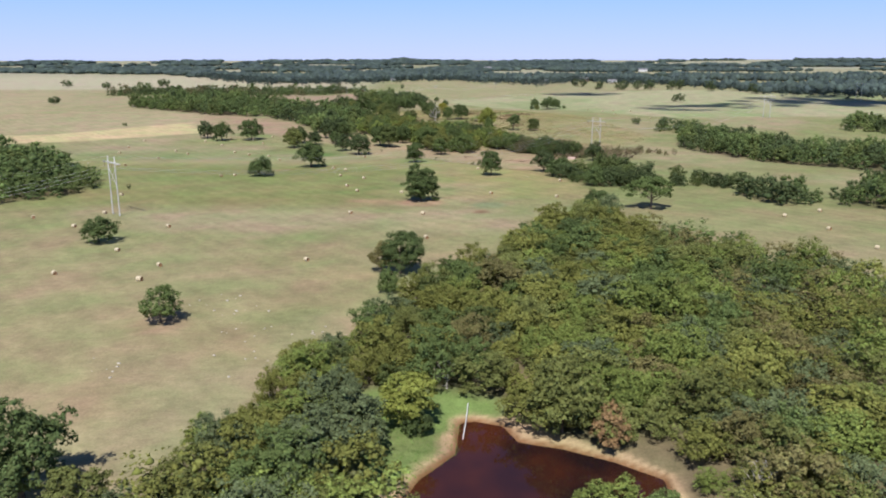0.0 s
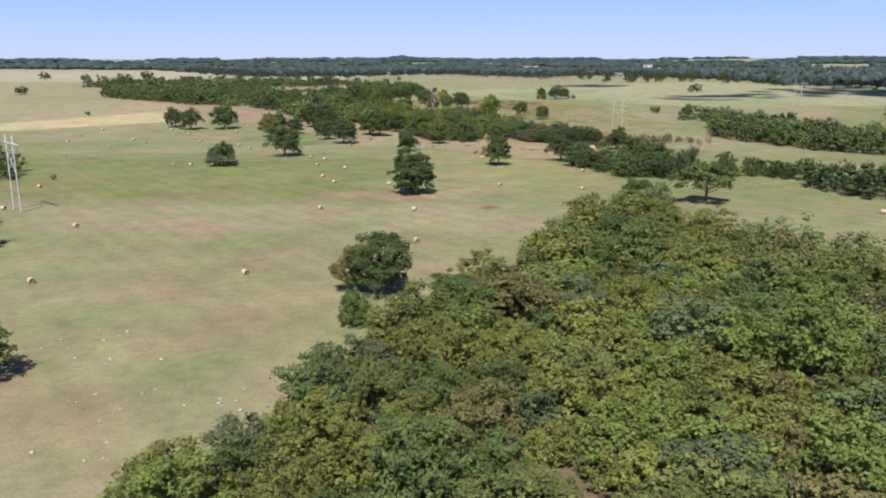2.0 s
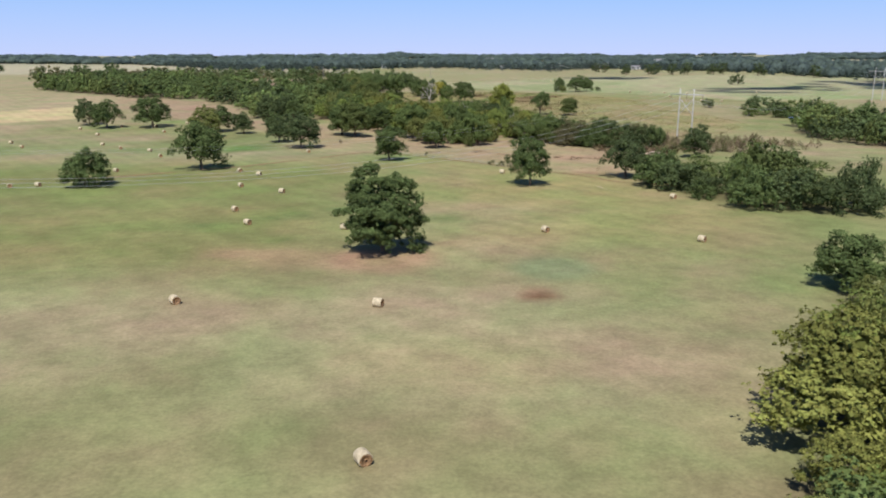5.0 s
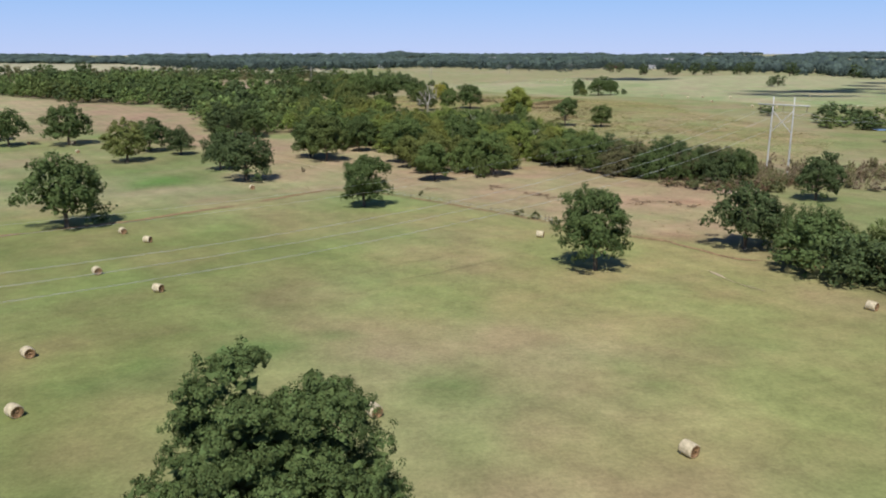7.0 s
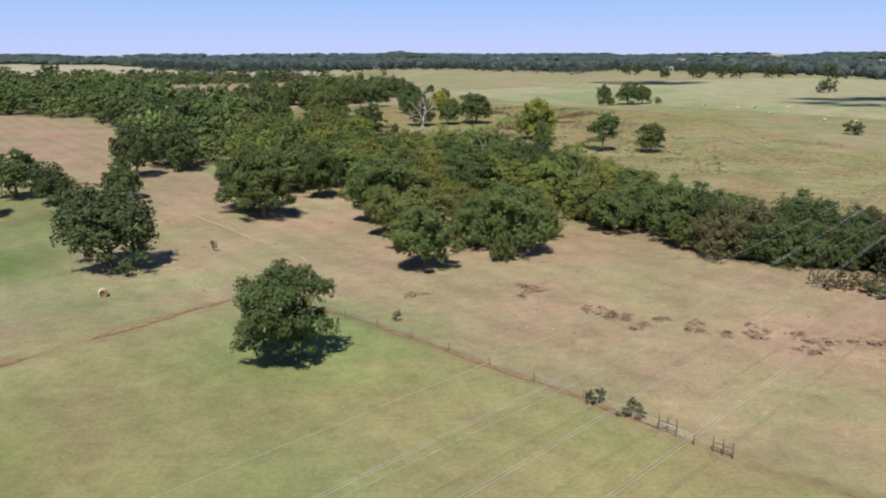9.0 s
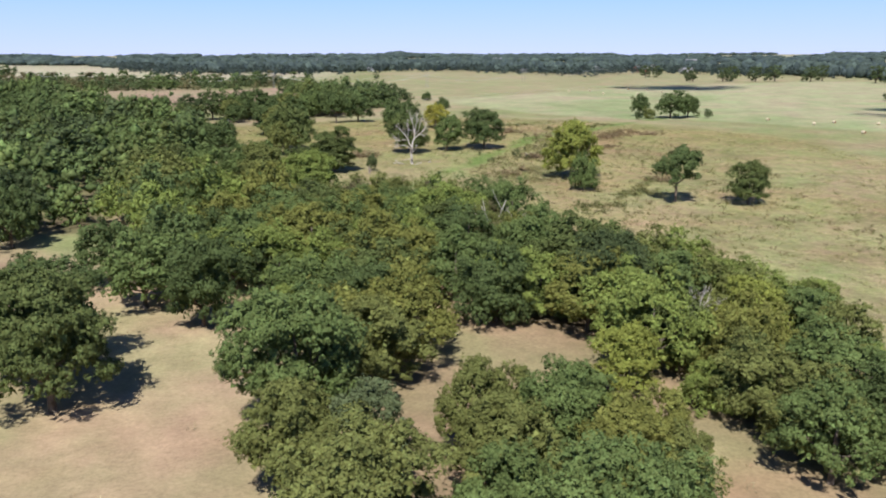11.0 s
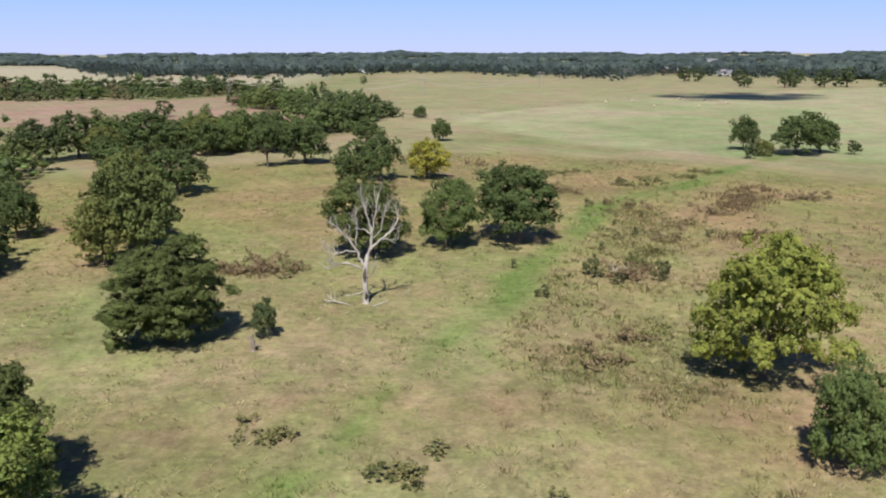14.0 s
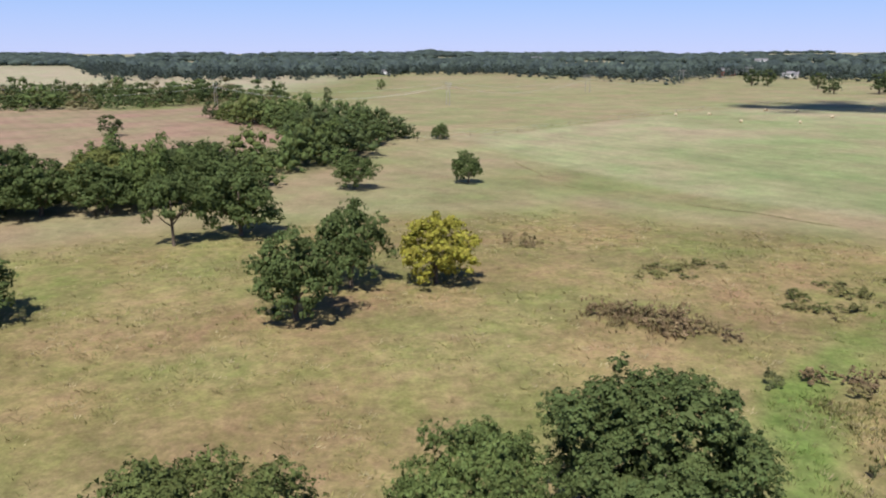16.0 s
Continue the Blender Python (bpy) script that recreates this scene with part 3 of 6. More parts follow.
gq = np.stack([gi * w_ + gj, gi * w_ + gj + 1, (gi + 1) * w_ + gj + 1, (gi + 1) * w_ + gj], -1).reshape(-1, 4)
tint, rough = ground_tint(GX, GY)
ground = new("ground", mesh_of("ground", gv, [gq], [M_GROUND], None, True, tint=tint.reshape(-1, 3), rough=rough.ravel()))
tagged(ground, "rolling pasture of green and sun-dried tan grass", "ground", kind="structure")

# the farm pond's sheet of water
ang = np.linspace(0, 2 * np.pi, 72, endpoint=False)
wv = np.stack([13 + 24 * np.cos(ang), 93 + 25 * np.sin(ang), np.full(72, -1.35)], -1)
water = new("water", mesh_of("water", wv, [np.arange(72)[None]], [M_WATER]))
tagged(water, "still red-brown water of a small farm pond", "pond", kind="structure")

mx_, my_ = 186 + (13 + 2 * np.sin(3 * ang)) * np.cos(ang), 592 + (4 + 0.7 * np.cos(2 * ang)) * np.sin(ang)
far_pond = new("water", mesh_of("far_pond", np.stack([mx_, my_, np.full(72, float(height(mx_, my_).max()) + 0.04)], -1), [np.arange(72)[None]], [M_WATER]))
tagged(far_pond, "small far stock pond reflecting the sky", "pond", kind="structure")

# ---- trees ----
def leaf_sprays(rng, pos, nrm, half):
    """Small pointed sprays of leaves, facing roughly along nrm."""
    k = len(pos)
    nrm = nrm / (np.linalg.norm(nrm, axis=1)[:, None] + 1e-9)
    a = np.cross(nrm, rng.normal(size=(k, 3)))
    a /= np.linalg.norm(a, axis=1)[:, None] + 1e-9
    b = np.cross(nrm, a)
    s = (half * np.exp(rng.normal(size=k) * 0.3).clip(0.45, 1.6))[:, None]
    t = s * rng.uniform(0.4, 0.85, k)[:, None]
    v = np.stack([pos + a * s - nrm * s * 0.25, pos - a * s * 0.6 + b * t, pos - a * s * 0.6 - b * t], 1).reshape(-1, 3)
    return v, np.arange(3 * k).reshape(-1, 3)


def sphere_dirs(rng, k, lift=0.0):
    d = rng.normal(size=(k, 3))
    d /= np.linalg.norm(d, axis=1)[:, None]
    d[:, 2] += lift
    return d / np.linalg.norm(d, axis=1)[:, None]


def crown_arrays(seed, boughs, clumps, leaves, half, style="round", core=None, each=1):
    """A crown 12 m across with its top at 11 m: boughs, each with clumps of foliage about it,
    the clumps made of tufts with so many sprays of leaves each."""
    rng = np.random.default_rng(seed)
    # boughs spread about, each of its own reach, with a hollow side
    k = np.arange(boughs) + 0.5
    zz = 1 - 1.85 * k / boughs
    turn = k * 2.39996 + rng.normal(size=boughs) * 0.3
    flat = np.where(zz > 0, np.sqrt(np.clip(1 - zz**2, 0, 1)), np.sqrt(1 - 0.5 * zz**2))
    hollow = 1 - 0.2 * np.clip(np.cos(turn - rng.uniform(0, 6.28)), 0, 1) ** 2
    cen = np.stack([np.cos(turn) * flat, np.sin(turn) * flat, zz], -1) * (0.6 * rng.uniform(0.8, 1.07, boughs) * hollow)[:, None]
    cen[:, :2] += rng.normal(size=2) * 0.10 * (cen[:, 2:] + 0.5)
    size = 0.24 + 0.15 * rng.uniform(0, 1, boughs)
    scale, mid = np.array([6.0, 6.0, 5.9]), np.array([0, 0, 5.0])
    if style == "tall":
        # a wide skirt that narrows into two leaders
        up = np.linspace(0, 1, boughs)
        ang, odd = np.arange(boughs) * 2.4, np.arange(boughs) % 2 > 0
        reach = (0.5 * (1 - up**1.5) + 0.04) * np.clip(0.62 + 1.6 * up, 0, 1) * rng.uniform(0.6, 1, boughs)
        side = np.where(odd, -0.19, 0.21) * np.clip(up * 1.8, 0, 1)
        cen = np.stack([np.cos(ang) * reach + side, np.sin(ang) * reach, -0.75 + up * np.where(odd, 1.72, 1.5)], -1)
        size = rng.uniform(0.17, 0.28, boughs) * (1.1 - 0.3 * up)
        heart = np.array([(0, 0, -0.45), (0.1, 0.1, -0.2), (-0.12, -0.1, 0.05), (-0.2, 0, 0.3), (0.2, 0, 0.22), (0.05, -0.15, -0.05)])
        cen, size, boughs = np.concatenate([cen, heart]), np.concatenate([size, np.full(6, 0.27)]), boughs + 6
        scale, mid = np.array([6.0, 6.0, 5.6]), np.array([0, 0, 5.5])
    elif style == "open":
        cen[:, 2] = np.abs(cen[:, 2]) * 1.1 - 0.15
        cen[:, :2] *= 1.18
        size = rng.uniform(0.22, 0.34, boughs)
    elif style == "low":
        cen[:, 2] = np.abs(cen[:, 2]) * 1.1 - 0.5
        scale, mid = np.array([6.0, 6.0, 6.4]), np.array([0, 0, 4.7])
    bough = np.repeat(np.arange(boughs), clumps)
    k = len(bough)
    d = sphere_dirs(rng, k, 0.2)
    d[:, 2] = np.where(d[:, 2] < -0.45, -d[:, 2], d[:, 2])
    sub = cen[bough] + d * (size[bough] * rng.uniform(0.5, 1.2, k))[:, None]
    rad = size[bough] * rng.uniform(0.26, 0.66, k)
    hidden = np.linalg.norm(sub[:, None] - cen[None], axis=2) / size[None]
    shown = hidden.min(1) > 0.5
    sub, rad = sub[shown], rad[shown]
    # each clump is a flattened, tilted and lopsided tuft
    k = len(sub)
    squash = np.column_stack([rng.uniform(0.75, 1.3, (k, 2)), rng.uniform(0.5, 0.85, k)])
    phase, lumps = rng.uniform(0, 6.28, (k, 3)), rng.uniform(1.6, 3.4, (k, 3))
    share = rad**1.8
    tufts_ = leaves * 2 // each
    m = int(tufts_ * 1.5)
    pick = rng.choice(k, m, p=share / share.sum())
    out = sub / (np.linalg.norm(sub, axis=1)[:, None] + 1e-6)
    d = sphere_dirs(rng, m) + out[pick] * 0.4 + np.array([0, 0, 0.3])
    d /= np.linalg.norm(d, axis=1)[:, None]
    lump = 1 + 0.3 * np.sin(d * lumps[pick] * 3 + phase[pick]).prod(1) + 0.16 * np.sin(d[:, ::-1] * lumps[pick] * 6 + phase[pick]).sum(1) / 1.7
    reach = rad[pick] * lump * (0.5 + 0.65 * rng.uniform(0, 1, m) ** 0.6)
    p = sub[pick] + d * squash[pick] * reach[:, None]
    deep = (np.linalg.norm(p[:, None] - cen[None], axis=2) / size[None]).min(1) < 0.6
    keep = np.argsort(deep.astype(float), kind="stable")[:tufts_]
    p, own = p[keep] * scale + mid, pick[keep]
    nrm = d[keep] / squash[own] + out[own] * 0.3 + np.array([0, 0, 0.3])
    nrm /= np.linalg.norm(nrm, axis=1)[:, None]
    # fit the crown to its nominal width and height, with the skirt drawn down
    wide, high, drawn = 6.0 / np.percentile(np.hypot(p[:, 0], p[:, 1]), 93), np.percentile(p[:, 2], 99), 1.13 if style in ("round", "low") else 1.0

    def fitted(q):
        z = np.clip(q[:, 2] / high, 0.01, 2)
        return np.column_stack([q[:, :2] * wide, np.maximum(11.0 * z**drawn, 0.15)])

    # the shaded heart of each clump and bough: solid far off, large inner leaves where it is seen near
    cv, cf = core or OCTA
    full = 0.78 if half > 0.27 else 0.45
    hearts = [(c, r * full, q) for c, r, q in zip(sub, rad, squash)] if core else []
    verts, tris, n = [], [], 0
    if not core:
        inner, wide_ = np.repeat(sub, 14, 0), np.repeat(rad, 14)
        inner = inner + rng.normal(size=inner.shape) * wide_[:, None] * 0.3
        iv, it = leaf_sprays(rng, np.concatenate([inner, np.repeat(cen, 8, 0) + rng.normal(size=(8 * len(cen), 3)) * 0.07]), rng.normal(size=(len(inner) + 8 * len(cen), 3)), np.concatenate([np.minimum(wide_ * 0.4, 0.045), np.repeat(np.minimum(size * 0.25, 0.06), 8)]))
        verts, tris, n = [fitted(iv * scale + mid)], [it], len(iv)
    for c, r, q in [(c, r * 0.16, 1.0) for c, r in zip(cen, size)] + hearts:
        verts.append(fitted((c + cv * q * r * (1 + 0.25 * rng.normal(size=(len(cv), 1)).clip(-1.2, 1.2))) * scale + mid))
        tris.append(cf + n)
        n += len(cv)
    p = fitted(p)
    if each > 1:
        # a tuft is a small dome of sprays
        tuft = np.repeat(np.arange(len(p)), each)
        e = sphere_dirs(rng, len(tuft)) + nrm[tuft] * 0.7
        e /= np.linalg.norm(e, axis=1)[:, None]
        r = half * each**0.5 * 0.62 * rng.uniform(0.6, 1.3, len(p))[tuft] * rng.uniform(0.5, 1.1, len(tuft))
        p, nrm = p[tuft] + e * r[:, None] * (1, 1, 0.8), e * 0.8 + nrm[tuft] * 0.5
    lv, lq = leaf_sprays(rng, p, nrm + rng.normal(size=nrm.shape) * 0.26, half * 0.86)
    verts.append(np.maximum(lv, (-99, -99, 0.12)))
    return np.concatenate(verts), np.concatenate(tris), lq + n


def trunk_shape(seed, style="round"):
    rng = np.random.default_rng(seed + 500)
    s = Shape()
    fork = 2.6 if style != "open" else 3.6
    s.tube([(0, 0, -0.4), (0.05, 0, 0.1), (0.05, 0.05, 1.2), (0.1, 0, fork), (0.0, 0.1, fork + 2.2), (0.1, 0, 7.2)], [0.55, 0.42, 0.34, 0.30, 0.2, 0.06], 7)
    for i in range(7):
        a, up = i * 2.4 + rng.uniform(-0.4, 0.4), rng.uniform(0.4, 0.85)
        r = rng.uniform(2.4, 3.6)
        e = np.array([math.cos(a) * r, math.sin(a) * r, fork + r * up])
        b = np.array([0.05, 0, fork - 0.6 + 0.25 * i])
        m = b + (e - b) * 0.5 + np.array([0, 0, -0.25])
        s.tube([b, m, e], [0.17, 0.11, 0.04], 5)
        e2 = m + np.array([math.cos(a + 0.7) * 1.8, math.sin(a + 0.7) * 1.8, 1.3])
        s.tube([m, (m + e2) / 2, e2], [0.09, 0.06, 0.02], 4)
    return s


KINDS = {  # style, boughs, clumps on each, leaf sprays (half), spray size, seed, sprays in a tuft
    "oak": ("round", 28, 5, 5400, 0.25, 1, 6), "oak_b": ("round", 25, 5, 5400, 0.25, 2, 6), "oak_c": ("round", 31, 5, 5400, 0.25, 9, 6), "elm": ("tall", 40, 8, 80000, 0.085, 3, 40), "open_oak": ("open", 20, 6, 5400, 0.24, 4, 6),
    "pecan": ("round", 26, 5, 5200, 0.24, 5, 5), "low_tree": ("low", 24, 5, 5400, 0.25, 6, 6), "far_oak": ("round", 14, 5, 1400, 0.3, 7, 3), "far_elm": ("low", 14, 5, 1400, 0.3, 8, 3),
    "oak_fine": ("round", 25, 7, 30000, 0.12, 21, 16), "oak_fine_b": ("round", 22, 8, 30000, 0.12, 22, 16), "low_fine": ("low", 28, 6, 30000, 0.125, 23, 18), "light_oak": ("round", 26, 6, 30000, 0.125, 27, 18),
    "creek_a": ("round", 22, 5, 13000, 0.135, 31, 14), "creek_b": ("low", 20, 5, 13000, 0.135, 32, 14), "creek_c": ("round", 25, 4, 13000, 0.135, 33, 14),
    "wood_a": ("low", 18, 5, 9000, 0.145, 41, 12), "wood_b": ("round", 19, 4, 9000, 0.145, 42, 12), "wood_c": ("low", 21, 4, 9000, 0.145, 43, 12), "wood_d": ("round", 16, 5, 9000, 0.145, 44, 12),
}
TEMPLATES = {}
DARK, GREEN, MID, LIGHT, YELLOW, OLIVE, BROWN, RUST = ((0.086, 0.113, 0.045), (0.104, 0.140, 0.048), (0.138, 0.184, 0.058), (0.205, 0.252, 0.062), (0.36, 0.34, 0.060),
                                                       (0.172, 0.188, 0.056), (0.196, 0.176, 0.066), (0.34, 0.215, 0.10))
HOLLY = (0.122, 0.150, 0.048)
LIME, SAGE, GOLD, DUN = (0.26, 0.285, 0.062), (0.136, 0.166, 0.074), (0.205, 0.212, 0.054), (0.155, 0.142, 0.068)
WORDS = {HOLLY: "olive-green", SAGE: "grey-green", GOLD: "yellowing green", DUN: "dull brown-green", LIME: "bright yellow-green", DARK: "dark green", GREEN: "deep green", MID: "mid green", LIGHT: "light green", YELLOW: "yellow-green", OLIVE: "dull olive", BROWN: "brown-tinged", RUST: "rust-coloured"}
SHAPES = {"oak": "broad rounded oak", "oak_b": "broad oak", "oak_c": "broad uneven oak", "elm": "tall many-stemmed tree", "open_oak": "open-crowned oak", "pecan": "loose-crowned tree", "low_tree": "low bushy tree",
          "oak_fine": "broad rounded oak", "oak_fine_b": "broad oak", "low_fine": "low bushy tree", "light_oak": "broad open-crowned oak", "creek_a": "rounded tree", "creek_b": "bushy tree", "creek_c": "loose tree", "wood_a": "bushy tree", "wood_b": "rounded tree", "wood_c": "low bushy tree", "wood_d": "lumpy tree", "far_oak": "rounded tree", "far_elm": "bushy tree"}


def crown_mesh(kind):
    style, boughs, clumps, leaves, half, seed, each = KINDS[kind]
    v, t, q = crown_arrays(seed, boughs, clumps, leaves, half, style, OCTA if kind[:3] == "far" else None, each)
    return mesh_of("crown", v, [t, q], [M_LEAF], None, False, tint=np.ones((len(v), 3)))


def tree(x, y, w, h, kind="oak", color=GREEN, where="standing in open pasture", group="pasture trees", turn=None):
    """A tree on the ground, w metres across and h metres high."""
    kind = "oak_c" if kind in ("oak", "oak_b") and int(abs(x * 7 + y * 3)) % 3 == 0 else kind
    turn = (x * 37.7 + y * 11.3) % 360 if turn is None else turn
    place = pose(x, y, ground_z(x, y) - 0.05, 0, 0, turn)
    if kind not in TEMPLATES:
        top = new("tree")
        stem = part("trunk", trunk_shape(KINDS[kind][5], KINDS[kind][0]).mesh("trunk", [M_BARK], True), top)
        if KINDS[kind][0] == "low" or kind[:4] == "wood":
            stem.scale = (0.75, 0.75, 0.55)
        part("crown", crown_mesh(kind), top)
        TEMPLATES[kind] = top
        top.matrix_basis = place
    else:
        top = copy_thing(TEMPLATES[kind], place)
    top.scale = (w / 12.0, w / 12.0, h / 11.0)
    for c in top.children:
        if c.name.startswith("crown"):
            c.color = (*color, 1)
    return tagged(top, f"{WORDS[color]} {SHAPES[kind]} {where}", "tree", group)


# southern pasture
tree(-59, 156.2, 8.8, 8.2, "creek_c", MID)
tree(-103, 229, 10.5, 8.0, "oak_b", GREEN)
tree(-88, 374.5, 12, 9.6, "low_tree", GREEN)
tree(-15.6, 195.8, 6.6, 8.4, "creek_c", BROWN, "pressed against its green neighbour")
tree(-10.9, 194.6, 11.4, 10.6, "oak_fine_b", GREEN)
tree(-12.6, 177.2, 5.2, 5.8, "low_fine", MID, "at the wood's edge")
tree(-8.6, 304, 12.4, 14.0, "elm", GREEN, "ringed by bare earth", turn=8)
tree(23.4, 376, 10.7, 11.8, "oak_fine", GREEN)
tree(-15.6, 427.4, 10.6, 10.6, "oak_fine_b", GREEN)
tree(-68.4, 406.5, 14, 13.2, "oak", GREEN)
tree(-50, 467, 14.5, 12.5, "oak", DARK)
tree(77, 285.5, 15.6, 11.6, "open_oak", MID, "at the edge of the belt")
tree(50.5, 389.5, 10.9, 10.6, "oak", DARK, "at the end of the tree belt")
tree(83.5, 435.5, 9.9, 10.5, "oak_b", DARK, "in the tree belt near the creek")
tree(-53, 89, 13, 12, "oak", GREEN, "beside the pond wood")
tree(-43, 84, 8, 7, "pecan", OLIVE, "beside the pond wood")
tree(-5.6, 109.5, 9.6, 8.2, "oak_c", LIME, "on the pond's grassy bank")
tree(-3.4, 106.5, 4.6, 4.4, "low_tree", GREEN, "on the pond's bank")
tree(24.6, 103, 5.8, 6.6, "pecan", RUST, "on the pond's sandy shore")
tree(46.6, 132.5, 10, 8, "low_tree", SAGE, "in the scrubby wood by the pond")
tree(18, 108, 7.6, 8, "pecan", OLIVE, "on the pond's sandy shore")
tree(-12.5, 99.5, 10.5, 9.5, "oak_b", SAGE, "on the pond's bank")
tree(-17, 92.5, 11, 9.5, "oak", SAGE, "on the pond's bank")
tree(20.5, 85, 9.5, 6.4, "low_tree", LIGHT, "at the pond's edge")
tree(27, 87, 6, 5, "low_tree", MID, "at the pond's edge")
# creek edge, west part
W = "along the creek pasture"
tree(-152, 542, 13, 12.5, "oak", GREEN, W)
tree(-166, 556, 12, 12, "oak_b", DARK, W)
tree(-132, 545, 16, 14, "oak_b", GREEN, W)
tree(-94.9, 503, 13, 12.3, "pecan", OLIVE, W)
tree(-97, 528, 12, 11, "oak_b", GREEN, W)
tree(-84, 520, 9.3, 8.9, "oak", DARK, W)
tree(-71, 526, 9, 8.5, "oak_b", GREEN, W)
tree(-62, 486, 10, 10, "oak", DARK, W)
tree(-34.4, 504.5, 13.4, 13.6, "oak_fine", HOLLY, W)
tree(-27.1, 528.6, 9.0, 11.4, "oak_fine_b", GREEN, W)
tree(21.4, 508.2, 6.6, 7.0, "oak_fine_b", LIME, W)
tree(36.6, 516.8, 9.3, 9.2, "oak_fine", LIME, W)
tree(-37, 535.5, 11.5, 10.5, "oak", MID, W)
tree(-33, 539, 8, 8.5, "oak_b", GREEN, W)
tree(-46, 546, 9.5, 9.5, "pecan", GREEN, W)
tree(-41, 514, 14, 12.5, "oak_fine_b", GREEN, W)
tree(-1.0, 467.4, 10.3, 9.6, "oak_fine", MID, W)
tree(14.8, 476.3, 10.8, 11.6, "oak_fine_b", MID, W)
tree(11.1, 472.2, 4.2, 6.0, "low_fine", HOLLY, W)
tree(6.7, 481.5, 8.2, 8.6, "low_fine", MID, W)
tree(-3.2, 481.5, 12.0, 10.4, "oak_fine_b", OLIVE, W)
tree(8.4, 489.5, 9.0, 7.8, "light_oak", OLIVE, W)
tree(15.8, 488, 8.4, 8.4, "oak_fine", GOLD, W)
tree(20.6, 488.5, 6.6, 6.8, "low_fine", OLIVE, W)
tree(12.2, 495, 8.2, 9.0, "oak_fine_b", MID, W)
tree(5.6, 495.5, 6.4, 8.6, "light_oak", OLIVE, W)
tree(20.2, 494, 6.6, 7.4, "low_fine", GOLD, W)
tree(8.8, 500.5, 6.6, 6.6, "low_fine", OLIVE, W)
tree(15.4, 499.5, 6.4, 6.2, "low_fine", LIGHT, W)
tree(-3.4, 492, 7.6, 8.0, "light_oak", SAGE, W)
tree(-4.4, 511.5, 12.4, 9.2, "oak_fine", OLIVE, W)
tree(28.2, 505.4, 5.4, 5.0, "low_fine", LIGHT, W)
tree(31.4, 503.5, 6.2, 7.8, "low_fine", HOLLY, W)
tree(35.6, 497.4, 7.4, 5.8, "low_fine", GREEN, W)
tree(9.6, 530.5, 10.4, 10.2, "low_fine", GREEN, W)
tree(22.4, 529, 10.6, 11.8, "oak_fine_b", DARK, W)
tree(17.8, 532.5, 6, 5.4, "low_fine", MID, W)
tree(-16.9, 527.5, 9.6, 5.6, "low_fine", LIGHT, W)
tree(-8.4, 491, 8.4, 9.0, "oak_fine", OLIVE, W)
tree(-10.6, 502.8, 12.9, 13.2, "oak_fine_b", MID, W)
tree(-75, 572, 12, 12.5, "oak", DARK, W)
tree(-80, 557, 12, 14, "oak_b", DARK, W)
tree(-71, 566, 9, 11, "pecan", GREEN, W)
# the rough meadow
R = "in rough dry meadow"
tree(54, 606, 10.6, 12, "open_oak", GREEN, R)
tree(69, 603, 9.2, 9, "oak_fine_b", HOLLY, R)
tree(35.6, 635.5, 13.4, 14.4, "light_oak", LIME, R)
tree(36.0, 619, 6.8, 8.8, "low_fine", MID, "beside a taller light oak")
tree(15.2, 590.9, 5.2, 7.9, "creek_c", MID, "slender, at the edge of the creek wood")
tree(1.4, 594.3, 5.9, 8.3, "creek_a", GREEN, "slender, at the edge of the creek wood")
tree(-10.5, 594.2, 9.6, 6.3, "creek_b", OLIVE, "at the edge of the creek wood")
tree(-36.5, 605, 11.6, 12.6, "oak_fine", OLIVE, R)
tree(-40.6, 613, 12.8, 12, "oak_fine_b", MID, R)
tree(-52, 614, 11, 11, "oak", MID, R)
tree(-28.8, 614, 9.4, 10.6, "oak_fine", HOLLY, R)
tree(-25.6, 603.3, 13.0, 11.2, "oak_fine_b", LIGHT, R)
tree(-26.4, 645, 11.8, 11.8, "elm", HOLLY, R, turn=200)
tree(-16.6, 646.3, 3.0, 4.6, "oak_b", DARK, "small, beside a broken stump")
tree(-7.6, 680.4, 12.4, 11.6, "oak_fine_b", HOLLY, "behind a bleached dead tree")
tree(3.9, 685.4, 9.2, 10.8, "oak_fine_b", MID, R)
tree(16, 688.4, 14.5, 12.4, "oak_fine", GREEN, R)
tree(-15.4, 729.5, 10, 10.6, "oak_b", GREEN, R)
tree(-11, 741, 9, 10.7, "oak", GREEN, R)
tree(-0.4, 743.4, 10.2, 9.0, "pecan", YELLOW, R)
tree(2.9, 819.6, 7.1, 7.1, "oak_b", GREEN, R)
for hx, hy, hw, hh in ((-79, 777.5, 15, 12.7), (-67, 790, 14, 10.5), (-58, 790, 12, 13), (-83, 764, 9, 7.5), (-72, 802, 13, 12), (-50, 800, 11, 11), (-90, 786, 13, 12), (-73, 781, 13, 10), (-86, 772, 11, 9), (-62, 783, 11, 9.5), (-46, 790, 10, 10), (-97, 778, 14, 12), (-104, 770, 13, 11)):
    pick = int(abs(hx * 3 + hy)) % 5
    tree(hx, hy, hw, hh, ("oak", "low_tree", "pecan", "oak_b", "open_oak")[pick], (GREEN, MID, GREEN, DARK, OLIVE)[pick], "in a field hedge", "hedge trees")
tree(-41.2, 760.8, 8.4, 11, "open_oak", GREEN, R)
tree(-33, 768, 13, 11, "oak", GREEN, R)
tree(-52, 724.6, 12.6, 9.8, "oak_b", GREEN, R)
tree(-42.2, 681, 11.5, 14, "pecan", HOLLY, R)
tree(-47.5, 688, 12, 13, "oak", HOLLY, R)
tree(-47, 676, 9, 10, "oak_b", OLIVE, R)
tree(-53, 700, 12, 13, "pecan", OLIVE, R)
